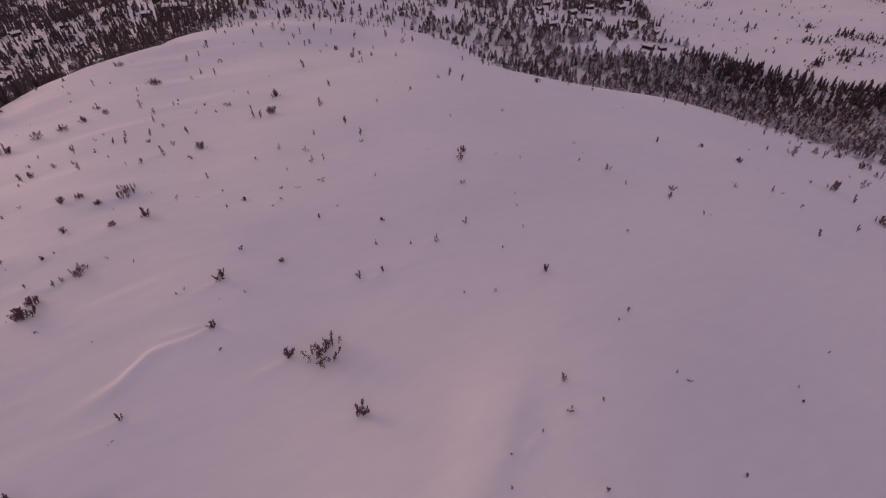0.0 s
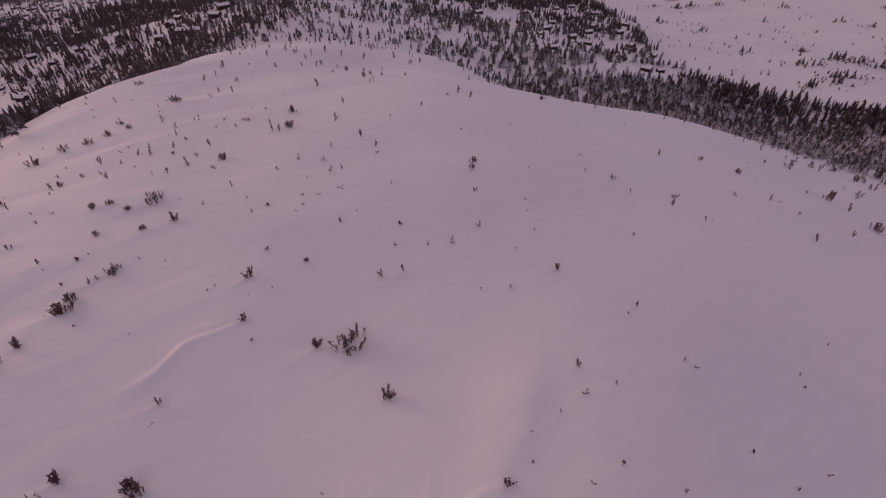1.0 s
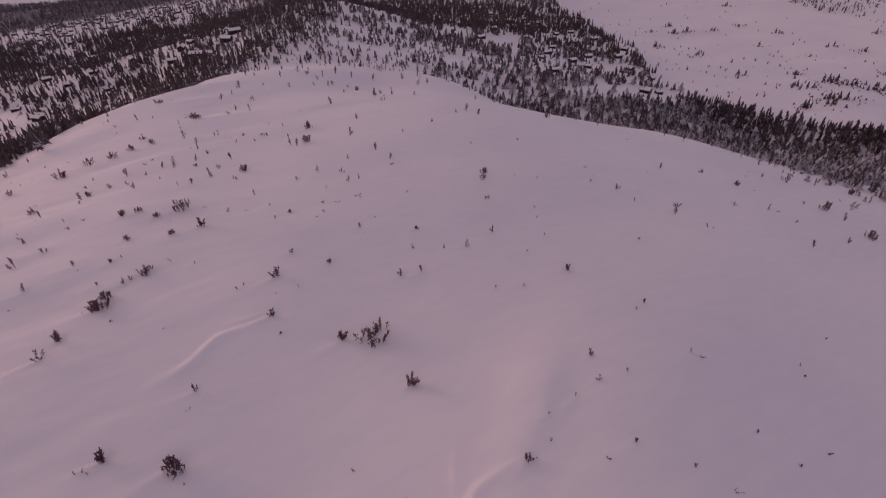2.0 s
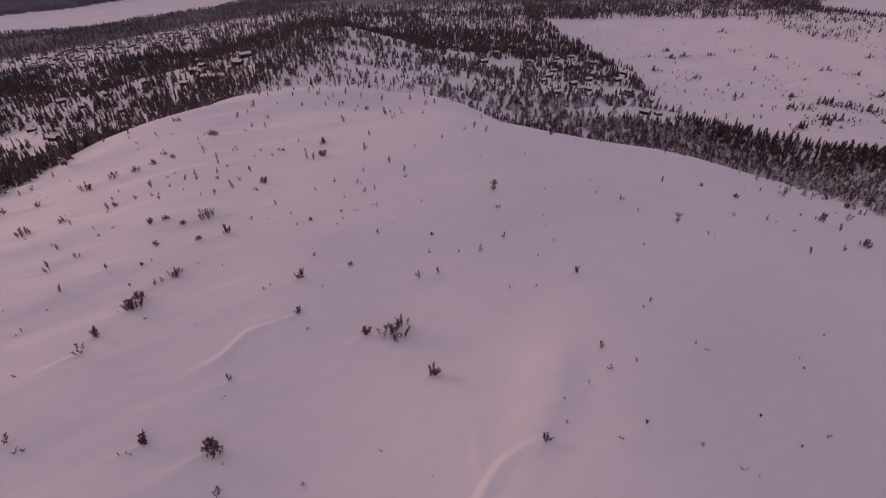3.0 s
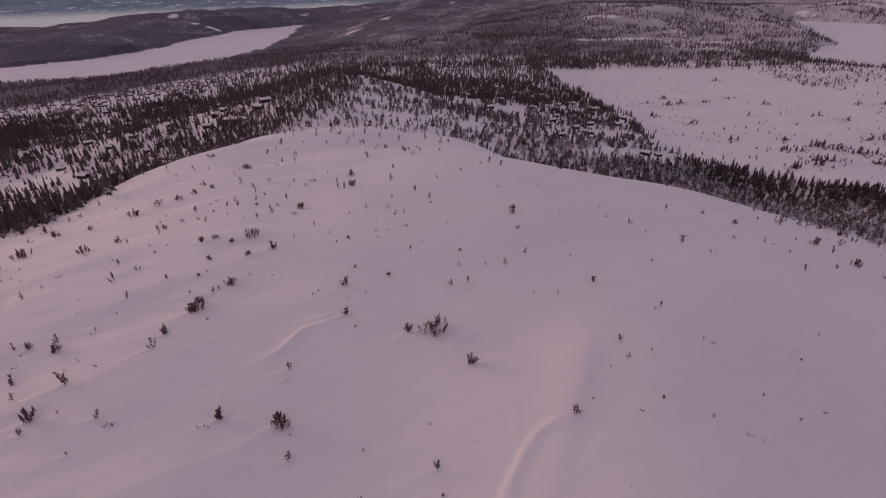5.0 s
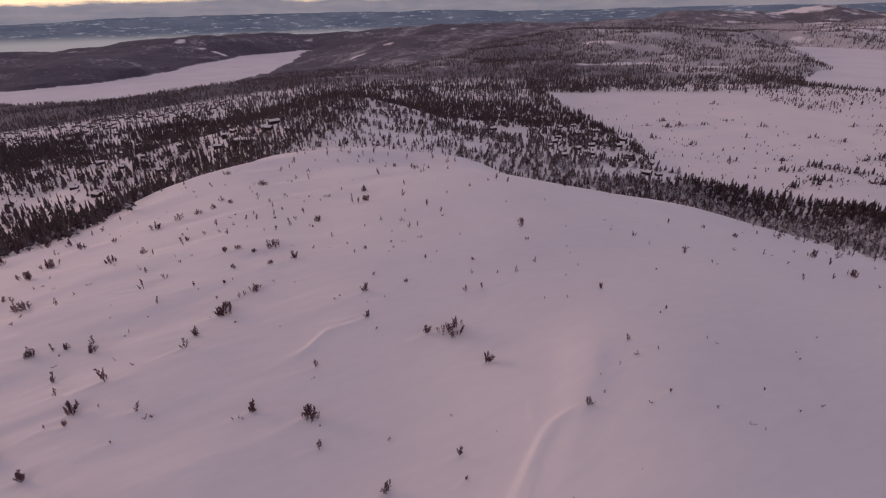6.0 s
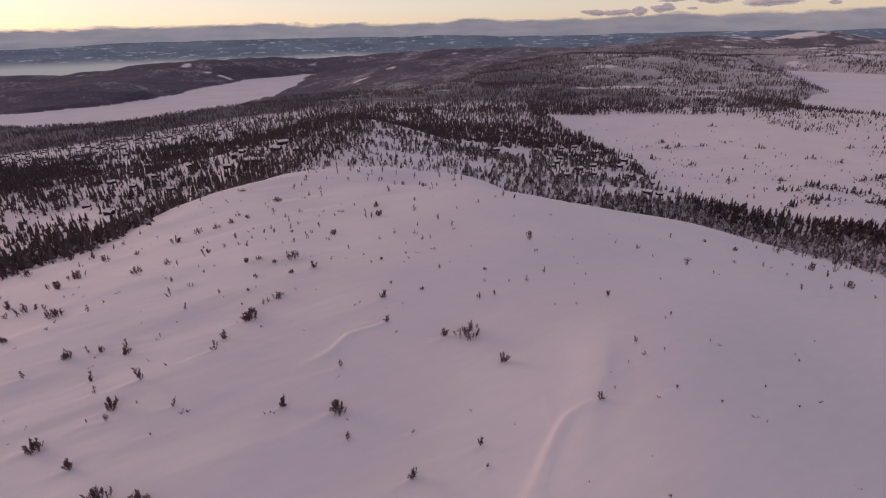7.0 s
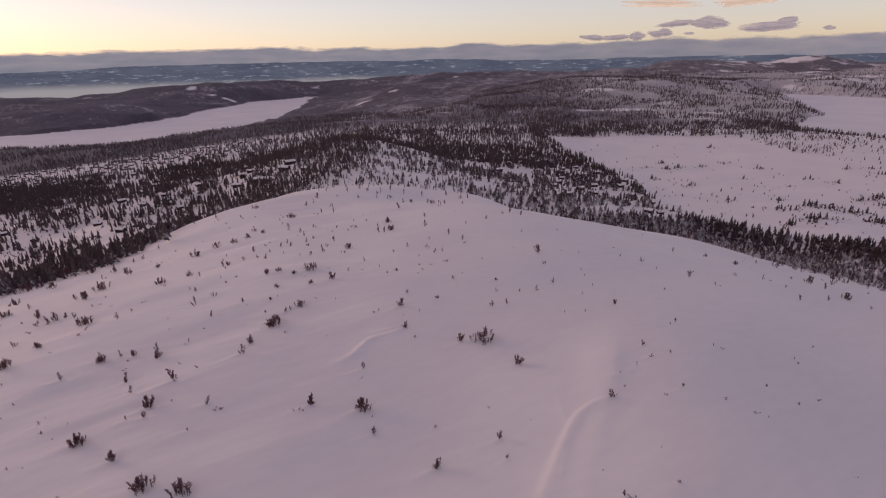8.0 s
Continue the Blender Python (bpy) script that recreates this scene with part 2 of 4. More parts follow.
# stunted spruces on the open fell: x, y, height, number of stems
COPSES = {
    "west_shoulder": [
        (-126.4, 160.1, 4.1, 6), (-126.3, 144.0, 3.5, 6), (-122.5, 144.8, 2.2, 3), (-116.3, 127.0, 2.4, 4), (-115.6, 140.5, 2.5, 3), (-113.1, 154.8, 2.6, 4),
        (-109.6, 116.2, 2.3, 7), (-105.8, 119.1, 1.7, 1), (-103.5, 151.5, 2.5, 3), (-103.1, 160.8, 2.0, 1), (-102.3, 143.4, 1.8, 2), (-101.8, 164.0, 2.0, 2),
        (-99.8, 171.1, 2.0, 1), (-96.9, 111.6, 2.4, 3), (-94.2, 130.6, 3.0, 5), (-94.1, 120.3, 2.0, 1), (-94.1, 142.3, 2.4, 3), (-93.5, 106.1, 1.9, 2),
        (-91.6, 120.3, 2.5, 4), (-91.1, 95.9, 1.8, 2), (-90.7, 108.3, 2.9, 5), (-86.4, 145.3, 1.6, 3), (-85.7, 107.4, 1.8, 1), (-84.7, 86.0, 2.3, 5),
    ],
    "west_slope": [
        (-83.7, 93.2, 1.6, 5), (-80.0, 102.9, 2.4, 5), (-77.9, 152.7, 2.8, 4), (-74.3, 123.8, 2.1, 5), (-73.3, 158.4, 2.4, 3), (-72.5, 102.5, 1.7, 1),
        (-69.4, 80.0, 2.0, 1), (-69.1, 160.9, 2.0, 4), (-68.4, 128.7, 1.7, 3), (-65.7, 172.4, 1.7, 3), (-65.4, 85.4, 2.1, 6), (-65.2, 164.6, 2.0, 4),
        (-65.1, 68.3, 0.8, 1), (-63.8, 125.2, 1.5, 1), (-62.5, 86.8, 1.5, 2), (-61.4, 134.5, 1.9, 1), (-60.9, 167.4, 1.6, 3), (-60.3, 115.0, 1.7, 1),
        (-60.0, 86.6, 1.5, 3), (-57.0, 187.1, 2.3, 5), (-56.6, 78.2, 2.4, 2), (-56.6, 107.1, 2.6, 2), (-56.5, 144.9, 2.4, 1), (-56.0, 88.0, 2.0, 1),
    ],
    "west_flank": [
        (-55.8, 63.2, 2.5, 6), (-54.8, 85.5, 2.0, 4), (-54.4, 111.0, 1.3, 2), (-53.3, 74.2, 1.8, 1), (-51.0, 90.6, 0.9, 1), (-50.5, 67.5, 1.0, 1),
        (-50.0, 99.6, 1.8, 1), (-49.6, 135.4, 1.9, 1), (-49.2, 147.9, 1.6, 1), (-48.4, 70.2, 2.6, 3), (-47.9, 67.7, 1.4, 2), (-47.5, 59.1, 2.4, 3),
        (-47.3, 76.5, 2.8, 2), (-46.1, 147.2, 2.4, 1), (-45.5, 207.8, 2.2, 2), (-45.3, 121.5, 1.5, 4), (-45.3, 105.4, 1.2, 1), (-44.8, 158.5, 2.1, 1),
        (-42.3, 122.7, 1.1, 5), (-42.1, 150.5, 1.6, 1), (-41.0, 154.9, 1.2, 2), (-40.4, 53.6, 2.9, 7), (-40.1, 112.9, 1.1, 4), (-39.1, 64.0, 0.9, 1),
    ],
    "west_crest": [
        (-38.3, 69.6, 1.6, 1), (-37.9, 84.0, 2.6, 2), (-37.7, 120.4, 1.2, 4), (-37.6, 87.8, 1.9, 3), (-37.1, 135.6, 1.5, 1), (-35.6, 96.7, 1.8, 5),
        (-34.8, 139.8, 2.3, 2), (-34.8, 52.2, 2.7, 7), (-34.0, 99.8, 1.4, 1), (-33.7, 123.2, 2.4, 6), (-33.3, 150.0, 2.0, 1), (-31.7, 102.1, 1.6, 5),
        (-31.6, 113.4, 1.1, 4), (-27.5, 141.6, 2.0, 4), (-27.0, 115.5, 2.0, 3), (-24.7, 240.7, 2.4, 1), (-23.9, 120.4, 1.0, 1), (-21.6, 68.8, 2.1, 4),
        (-21.0, 127.7, 1.4, 1), (-20.2, 156.1, 3.3, 1), (-18.9, 170.4, 2.4, 4), (-18.5, 155.2, 2.0, 1), (-17.1, 195.9, 2.5, 2), (-16.5, 157.7, 2.2, 4),
    ],
    "middle_west": [
        (-14.5, 236.7, 2.1, 3), (-14.3, 77.7, 1.6, 2), (-13.3, 67.7, 2.8, 7), (-11.7, 119.2, 0.7, 4), (-10.8, 62.1, 1.4, 2), (-10.1, 138.0, 1.4, 2),
        (-9.2, 98.6, 2.2, 3), (-7.7, 90.1, 1.6, 3), (-5.7, 86.6, 0.5, 2), (-5.7, 160.0, 2.5, 1), (-5.2, 118.5, 0.6, 2), (-4.6, 136.3, 1.4, 2),
        (-4.5, 207.6, 2.1, 2), (-2.3, 131.2, 1.4, 1), (-1.7, 63.0, 0.8, 1), (-1.3, 55.3, 1.8, 3), (-0.5, 200.7, 2.0, 2), (-0.3, 132.2, 1.4, 1),
        (1.8, 148.3, 1.9, 1), (2.9, 85.3, 1.9, 3), (5.7, 142.6, 1.9, 1), (7.2, 85.8, 3.2, 9), (7.5, 59.8, 1.5, 2), (8.1, 56.1, 0.7, 2),
    ],
    "middle": [
        (10.2, 98.7, 1.4, 2), (12.3, 112.1, 0.8, 3), (12.6, 77.2, 2.0, 3), (13.4, 99.6, 1.6, 1), (20.9, 106.9, 1.2, 2), (21.1, 47.7, 0.9, 2),
        (24.9, 65.5, 1.5, 2), (25.3, 186.6, 2.4, 1), (25.8, 132.0, 2.1, 2), (25.8, 111.5, 1.8, 1), (26.1, 123.3, 1.3, 2), (28.1, 70.9, 0.5, 1),
        (28.3, 49.1, 0.6, 2), (28.4, 180.4, 2.3, 1), (31.5, 73.1, 0.6, 1), (34.9, 79.7, 1.0, 2), (36.6, 99.8, 1.3, 3), (45.9, 91.2, 1.1, 1),
        (48.2, 80.8, 0.6, 1), (49.6, 134.9, 0.9, 1), (50.8, 68.9, 0.5, 2), (54.7, 132.5, 1.5, 2), (62.2, 78.2, 0.5, 2), (63.8, 123.0, 1.5, 2),
    ],
    "middle_east": [
        (68.1, 117.9, 0.9, 1), (70.6, 86.2, 0.6, 1), (71.7, 150.5, 1.7, 1), (80.9, 131.7, 1.2, 2), (83.0, 152.2, 1.2, 3), (87.9, 114.9, 1.9, 1),
        (88.6, 131.4, 1.7, 1), (88.9, 144.9, 1.6, 4), (97.9, 118.5, 1.6, 1), (105.2, 160.7, 1.5, 2), (106.2, 122.8, 2.3, 4), (106.4, 137.4, 2.8, 3),
        (107.3, 132.0, 2.2, 1), (112.6, 160.6, 3.1, 2), (117.4, 143.0, 2.4, 2), (132.3, 169.4, 2.0, 3), (173.7, 239.3, 2.3, 1),
    ],
    "low_west": [
        (-78.6, 207.6, 1.9, 2), (-78.2, 193.2, 1.4, 1), (-76.8, 207.8, 1.9, 3), (-61.1, 136.2, 1.5, 3), (-59.5, 181.9, 1.2, 1), (-57.7, 139.3, 1.3, 2),
        (-56.8, 121.7, 0.9, 1), (-53.8, 139.8, 1, 2), (-49, 259.9, 1.7, 1), (-48.2, 151.5, 1.7, 1), (-47.7, 196.6, 2.1, 1), (-47.6, 164.7, 1.8, 1),
        (-46.2, 140.1, 0.9, 1), (-44.2, 168.8, 1.4, 1), (-40.5, 146.7, 0.9, 3), (-40, 135.3, 0.9, 1), (-39.2, 105.8, 1, 3), (-38.5, 100, 0.7, 2),
        (-37.8, 106.9, 0.7, 1), (-35, 94, 2.6, 7), (-34.4, 144.4, 1.2, 1), (-33.4, 100.7, 1.1, 2),
    ],
    "low_middle": [
        (-31, 161.7, 1, 2), (-30, 232.4, 2, 1), (-29.5, 165.3, 1, 2), (-26.5, 173, 1.1, 2), (-24, 103.8, 0.6, 1), (-22.5, 298.8, 3, 2),
        (-17.2, 221.9, 1.4, 1), (-16.3, 122, 0.7, 1), (-13.8, 116.4, 0.9, 1), (-13.8, 133.9, 0.9, 2), (-13.7, 96.8, 0.6, 1), (-8.8, 268.8, 2.8, 2),
        (-8.4, 105, 0.6, 1), (-6.4, 128.5, 0.7, 1), (-6.3, 176.1, 2.1, 1), (-5.1, 95.9, 0.6, 1), (-3.9, 143.1, 1.4, 1), (-3.5, 218.6, 1.8, 2),
        (-1.5, 102.2, 0.9, 3), (0.9, 282.1, 2.4, 1), (1.1, 212.1, 1.7, 1), (2.1, 112.9, 1.2, 2),
    ],
    "low_east": [
        (7.7, 160.5, 1.2, 1), (8.7, 213.5, 1.7, 1), (12.7, 249.2, 2.6, 2), (14.9, 170.1, 1.3, 2), (22.1, 182.8, 1.1, 2), (24.6, 153, 0.7, 1),
        (24.7, 94.9, 0.7, 1), (26.3, 135.6, 1.7, 3), (29, 95.1, 0.6, 1), (31, 105.2, 0.6, 1), (34.8, 117.3, 0.6, 1), (35, 75.8, 0.6, 1),
        (35, 110.9, 0.6, 1), (36.5, 67.1, 0.8, 2), (36.9, 158.5, 0.8, 1), (37.6, 133.8, 0.6, 1), (38.6, 76.7, 0.6, 1), (44.1, 89.4, 0.6, 1),
        (50.3, 189.5, 1.5, 4), (52.1, 111, 0.6, 2), (57, 127.7, 0.8, 2), (61.2, 195.6, 1.2, 2),
    ],
    "low_rim": [
        (65.9, 126.8, 1.3, 3), (67.3, 190.9, 1.6, 1), (90, 192.2, 1.3, 1), (107.3, 193.1, 2, 2), (124.7, 169.4, 2.1, 2), (132.2, 160.3, 2.1, 3),
        (137.9, 189.2, 2.4, 2),
    ],
}
WIND = (-0.90, -0.43)
# wind-built ridges: x, y, half-width, height along each crest
RIDGES = [
    [(-8.6, 89.8, 0.35, 0.10), (-10.2, 88.5, 0.5, 0.30), (-12.5, 87.5, 0.5, 0.36), (-14.5, 86.5, 0.55, 0.40), (-15.6, 84.5, 0.55, 0.36), (-16.9, 82.0, 0.6, 0.26), (-18.9, 80.2, 0.8, 0.14), (-22.0, 77.5, 1.2, 0.03)],
    [(24.8, 66.0, 0.3, 0.12), (22.3, 64.9, 0.45, 0.20), (19.7, 63.3, 0.55, 0.24), (17.8, 60.8, 0.6, 0.26), (16.2, 58.0, 0.6, 0.24), (14.5, 54.6, 0.7, 0.22), (12.7, 51.3, 0.9, 0.2), (11.5, 48.4, 1.1, 0.16), (9.6, 43.0, 1.4, 0.05)],
    [(17.2, 58.4, 0.2, 0.03), (16.2, 56.2, 0.3, 0.16), (15.0, 53.8, 0.35, 0.18), (13.9, 51.2, 0.5, 0.12), (12.8, 47.0, 0.8, 0.02)],
    [(17.6, 68.4, 0.4, 0.03), (17.3, 65.6, 0.5, 0.10), (17.4, 62.6, 0.5, 0.03)],
    [(-9.6, 90.6, 0.3, 0.05), (-11.6, 89.6, 0.4, 0.15), (-14.4, 88.8, 0.5, 0.05)],
]
# the broad drift's edge above a scoured hollow
BROAD_DRIFT = [(31.6, 85.0, 2.4, 0.03), (30.2, 79.5, 2.6, 0.42), (28.4, 75.4, 2.7, 0.62), (26.6, 71.4, 2.7, 0.58), (24.6, 66.5, 2.6, 0.42), (21.5, 60.0, 2.4, 0.26), (18.0, 52.0, 2.4, 0.14), (14.0, 44.0, 2.4, 0.02)]


def crest(x, y, rows, west=0.9, east=2.4):
    """A ridge along a smooth line through the rows; west and east scale its two slopes."""
    out = np.zeros(x.shape)
    near = (x > min(r[0] for r in rows) - 12) & (x < max(r[0] for r in rows) + 6) & (y > min(r[1] for r in rows) - 6) & (y < max(r[1] for r in rows) + 6)
    if not near.any():
        return out
    rows = np.array(rows)
    k = np.arange(len(rows))
    fine = np.linspace(0, len(rows) - 1, 8 * len(rows))
    line = np.stack([np.interp(fine, k, rows[:, j]) for j in range(4)], 1)
    for _ in range(3):
        line[1:-1] = (line[:-2] + 2 * line[1:-1] + line[2:]) / 4
    px, py = x[near], y[near]
    best = np.full(px.shape, 1e9)
    side, half, high = np.zeros(px.shape), np.ones(px.shape), np.zeros(px.shape)
    for p, q in zip(line[:-1], line[1:]):
        ex, ey = q[0] - p[0], q[1] - p[1]
        u = np.clip(((px - p[0]) * ex + (py - p[1]) * ey) / (ex * ex + ey * ey), 0, 1)
        dx, dy = px - p[0] - u * ex, py - p[1] - u * ey
        d = np.hypot(dx, dy)
        m = d < best
        best[m] = d[m]
        side[m] = (dx * ey - dy * ex)[m]
        half[m] = (p[2] + u * (q[2] - p[2]))[m]
        high[m] = (p[3] + u * (q[3] - p[3]))[m]
    width = half * np.where(side > 0, west, east) * (1 + 0.2 * fbm(px, py, 3, 2, 41))
    out[near] = high * (1 + 0.3 * fbm(px, py, 4, 2, 43)) * np.exp(-(best / width) ** 2)
    return out


def ridge(x, y, x0, y0, x1, y1, half, high, fade=0.0):
    """A snow ridge between two points: steep on the lee side, gentle to windward, lower towards its end where fade is 1."""
    ex, ey = x1 - x0, y1 - y0
    n = math.hypot(ex, ey)
    k = ((x - x0) * ex + (y - y0) * ey) / (n * n)
    side = ((x - x0) * ey - (y - y0) * ex) / n
    past = np.maximum(0, np.maximum(-k, k - 1)) * n
    width = half * np.where(side > 0, 0.85, 2.1) * (1 + 0.7 * fade * np.clip(k, 0, 1))
    return high * (1 - fade * np.clip(k, 0, 1)) * np.exp(-(side / width) ** 2 - (past / half) ** 2)


def drifts(x, y):
    out = np.zeros(x.shape)
    spot = np.nonzero((np.abs(x) < 150) & (y > 30) & (y < 200))
    if len(spot[0]) == 0:
        return out
    px, py = x[spot], y[spot]
    add = np.zeros(px.shape)
    for row in RIDGES:
        add = np.maximum(add, crest(px, py, row, 1.0, 2.0))
    add = add + 0.7 * crest(px, py, BROAD_DRIFT, 1.5, 0.9)
    for copse in COPSES.values():
        for bx, by, size, stems in copse:
            long = 2.2 + 1.7 * size + 0.3 * stems
            m = (np.abs(px - bx + 0.5 * long * 0.9) < long) & (np.abs(py - by + 0.5 * long * 0.43) < long)
            if m.any():
                turn = 0.5 * math.sin(bx * 1.7 + by)           # each tail lies a little differently
                wx, wy = WIND[0] - turn * WIND[1] * 0.5, WIND[1] + turn * WIND[0] * 0.5
                add[m] += ridge(px[m], py[m], bx, by, bx + wx * long, by + wy * long, 0.22 + 0.04 * stems, 0.07 + 0.04 * size, 1.0)
                add[m] -= 0.05 * size * np.exp(-((px[m] - bx - 0.9) ** 2 + (py[m] - by - 0.5) ** 2) / (0.6 + 0.2 * stems))    # scoured hollow to windward
    out[spot] = add
    return out


def relief(x, y):
    x, y = np.asarray(x, float), np.asarray(y, float)
    z = -58 - 0.012 * (np.clip(y, 300, 1000) - 300) - 0.08 * np.clip(-x - 220, 0, 900)
    for cx, cy, rx, ry, h in SWELLS + ROLLS + BROW + KNOLL:
        z = z + h * np.exp(-((x - cx) / rx) ** 2 - ((y - cy) / ry) ** 2)
    dl = edge_distance(LONG_LAKE, x, y) + 50 * fbm(x, y, 160, 3, 11)
    shore = LONG_LAKE_Z + 0.11 * dl + 8 * fbm(x, y, 240, 4, 5)
    far = blend(0, 1, (dl - 700) / 500)
    z = np.minimum(z, blend(shore, z + 6, far))
    z = z + 40 * fbm(x, y, 420, 5, 3) * blend(0, 1, (y - 950) / 700)
    for cx, cy, rx, ry, h in HILLS:
        z = z + h * np.exp(-((x - cx) / rx) ** 2 - ((y - cy) / ry) ** 2) * blend(0, 1, dl / 150)
    dr = edge_distance(ROUND_LAKE, x, y) + 20 * fbm(x, y, 90, 3, 21)
    z = blend(np.full(x.shape, ROUND_LAKE_Z - 2.0), z, dr / 60)
    z = np.where(dl < 30, np.minimum(z, LONG_LAKE_Z + 0.16 * dl), z)
    # open snow on the fell: long low swells and wind ripples
    near = 1 - blend(0, 1, (np.hypot(x, y - 90) - 170) / 120)
    a = radians(27)
    u, v = x * math.cos(a) + y * math.sin(a), -x * math.sin(a) + y * math.cos(a)
    left = blend(0.30, 1.0, (10 - x) / 60)
    z = z + near * (1.2 * left * fbm(u / 2.4, v, 17, 2, 31) + 0.55 * left * fbm(u / 3.2, v, 8, 2, 33) + 0.15 * left * fbm(u / 4.0, v, 3.4, 3, 37))
    z = z + (1 - near) * 1.6 * fbm(x, y, 34, 3, 41)
    return z + drifts(x, y)


# cabins among the trees: x, y, turn of the ridge
KNOLL_CABINS = [
    (-119, 390, 20), (-156, 420, 160), (-158, 408, 80), (-120, 410, 15), (-152, 378, 30), (92, 415, 10), (124, 408, 150), (117, 425, 20), (87, 348, 5), (155, 411, 140),
    (161, 382, 20), (138, 332, 165), (149, 339, 25), (95, 620, 0), (112, 634, 20), (124, 612, 10), (110, 598, 170), (69, 529, 15), (54, 482, 5), (142, 517, 160),
    (176, 487, 140), (150, 572, 12), (80, 660, 0), (140, 672, 10), (-99, 372, 170), (40, 560, 15), (102, 446, 10), (135, 449, 165), (161, 456, 20), (112, 474, 5), (147, 482, 12),
    (96, 505, 170), (122, 524, 8), (163, 536, 20), (132, 556, 0), (70, 602, 12), (172, 604, 160), (92, 578, 6), (20, 610, 10), (50, 640, 0),
]
SLOPE_CABINS = [
    (-262, 412, 25), (-218, 399, 10), (-321, 430, 30), (-227, 382, 160), (-367, 612, 20), (-243, 350, 15), (-207, 318, 20), (-279, 336, 160), (-319, 360, 30),
    (-243, 573, 20), (-199, 416, 165), (-187, 358, 25), (-286, 509, 15), (-300, 470, 160), (-340, 520, 25), (-265, 450, 15), (-180, 470, 20), (-210, 520, 0),
]


def woodland(x, y):
    """How thickly trees stand, 0 to 1."""
    x, y = np.asarray(x, float), np.asarray(y, float)
    w = np.ones(x.shape)
    w = w * blend(0, 1, (edge_distance(BOG, x, y) + 10 * fbm(x, y, 40, 3, 51)) / 8)
    w = w * (edge_distance(ROUND_LAKE, x, y) > 12) * (edge_distance(LONG_LAKE, x, y) + 50 * fbm(x, y, 160, 3, 11) > 4)
    bare = edge_distance(FELL, x, y) + 20 * fbm(x, y, 26, 4, 53)
    w = w * blend(0, 1, (bare + 12) / (20 + 24 * blend(0, 1, (70 - x) / 60) * blend(0, 1, (x + 80) / 30))) ** 1.4
    knoll = np.hypot((x + 45) / 105, (y - 335) / 110) + 0.6 * fbm(x, y, 50, 3, 55)      # thin, low wood on the knoll
    w = w * blend(0.9, 1, (knoll - 0.75) / 0.35)
    for vx, vy, rx, ry, least in GLADES:
        w = w * blend(least, 1, (np.hypot((x - vx) / rx, (y - vy) / ry) + 0.5 * fbm(x, y, 40, 3, 57) - 0.8) / 0.3)
    for vx, vy, turn in KNOLL_CABINS + SLOPE_CABINS:          # each cabin has its own small clearing
        w = w * blend(0, 1, (np.hypot(x - vx, (y - vy + 4) / 1.4) - 6.5) / 3)
    return w


# far snowy fields, ponds and ski slopes: centre and half-widths
FIELDS = [(-320, 2200, 40, 22), (-190, 2215, 26, 14), (208, 2290, 60, 30), (430, 1860, 45, 25), (-1455, 3190, 26, 60), (-1203, 3075, 50, 22), (-1303, 3090, 26, 36), (445, 1550, 70, 40),
          (384, 1180, 90, 22), (560, 1085, 60, 14), (1556, 2866, 120, 50), (1807, 2700, 160, 60), (1668, 2211, 200, 50), (-464, 1994, 40, 20)]
# open ground in the woods: centre, half-widths and the wood left on it
GLADES = [(98, 300, 22, 10, 0.1), (-240, 328, 26, 12, 0.1), (-440, 690, 190, 75, 0.72), (-255, 400, 32, 13, 0.25), (122, 320, 30, 18, 0.12), (115, 402, 36, 24, 0.08), (34, 285, 20, 16, 0.4), (-360, 480, 34, 12, 0.2),
          (150, 345, 22, 10, 0.05), (70, 460, 16, 40, 0.05), (130, 540, 22, 18, 0.05), (92, 342, 24, 16, 0.06), (148, 419, 15, 13, 0.05),
          (81, 500, 5, 36, 0.05), (-187, 296, 30, 13, 0.2), (-270, 345, 30, 12, 0.08), (-340, 546, 55, 14, 0.08)]
FELL = [(-120, -200), (-175, 60), (-150, 130), (-128, 152), (-98, 190), (-82, 215), (-72, 258), (-58, 292), (-20, 290), (14, 268), (34, 256), (60, 243), (92, 226), (120, 190),
        (140, 160), (165, 138), (230, 100), (260, -200)]


def mesh_from(name, verts, faces, smooth=False):
    me = bpy.data.meshes.new(name)
    verts, faces = np.asarray(verts, np.float32), np.asarray(faces, np.int32)
    n, k = faces.shape
    me.vertices.add(len(verts))
    me.vertices.foreach_set("co", verts.ravel())
    me.loops.add(n * k)
    me.loops.foreach_set("vertex_index", faces.ravel())
    me.polygons.add(n)
    me.polygons.foreach_set("loop_start", np.arange(0, n * k, k, dtype=np.int32))
    me.polygons.foreach_set("loop_total", np.full(n, k, np.int32))
    me.polygons.foreach_set("use_smooth", np.full(n, smooth, bool))
    me.update(calc_edges=True)
    return me


# ---- helpers for things ----
def part(name, me, parent, m=None, label=""):
    ob = new(name, me)
    ob.parent = parent
    if m is not None:
        ob.matrix_basis = m
    return tagged(ob, label)


def solid(name, bm, material, smooth=False):
    me = bpy.data.meshes.new(name)
    bm.to_mesh(me)
    bm.free()
    me.materials.append(material)
    for p in me.polygons:
        p.use_smooth = smooth
    return me


def box(bm, x0, y0, z0, x1, y1, z1):
    v = [bm.verts.new(p) for p in ((x0, y0, z0), (x1, y0, z0), (x1, y1, z0), (x0, y1, z0), (x0, y0, z1), (x1, y0, z1), (x1, y1, z1), (x0, y1, z1))]
    for f in ((3, 2, 1, 0), (4, 5, 6, 7), (0, 1, 5, 4), (1, 2, 6, 5), (2, 3, 7, 6), (3, 0, 4, 7)):
        bm.faces.new([v[i] for i in f])


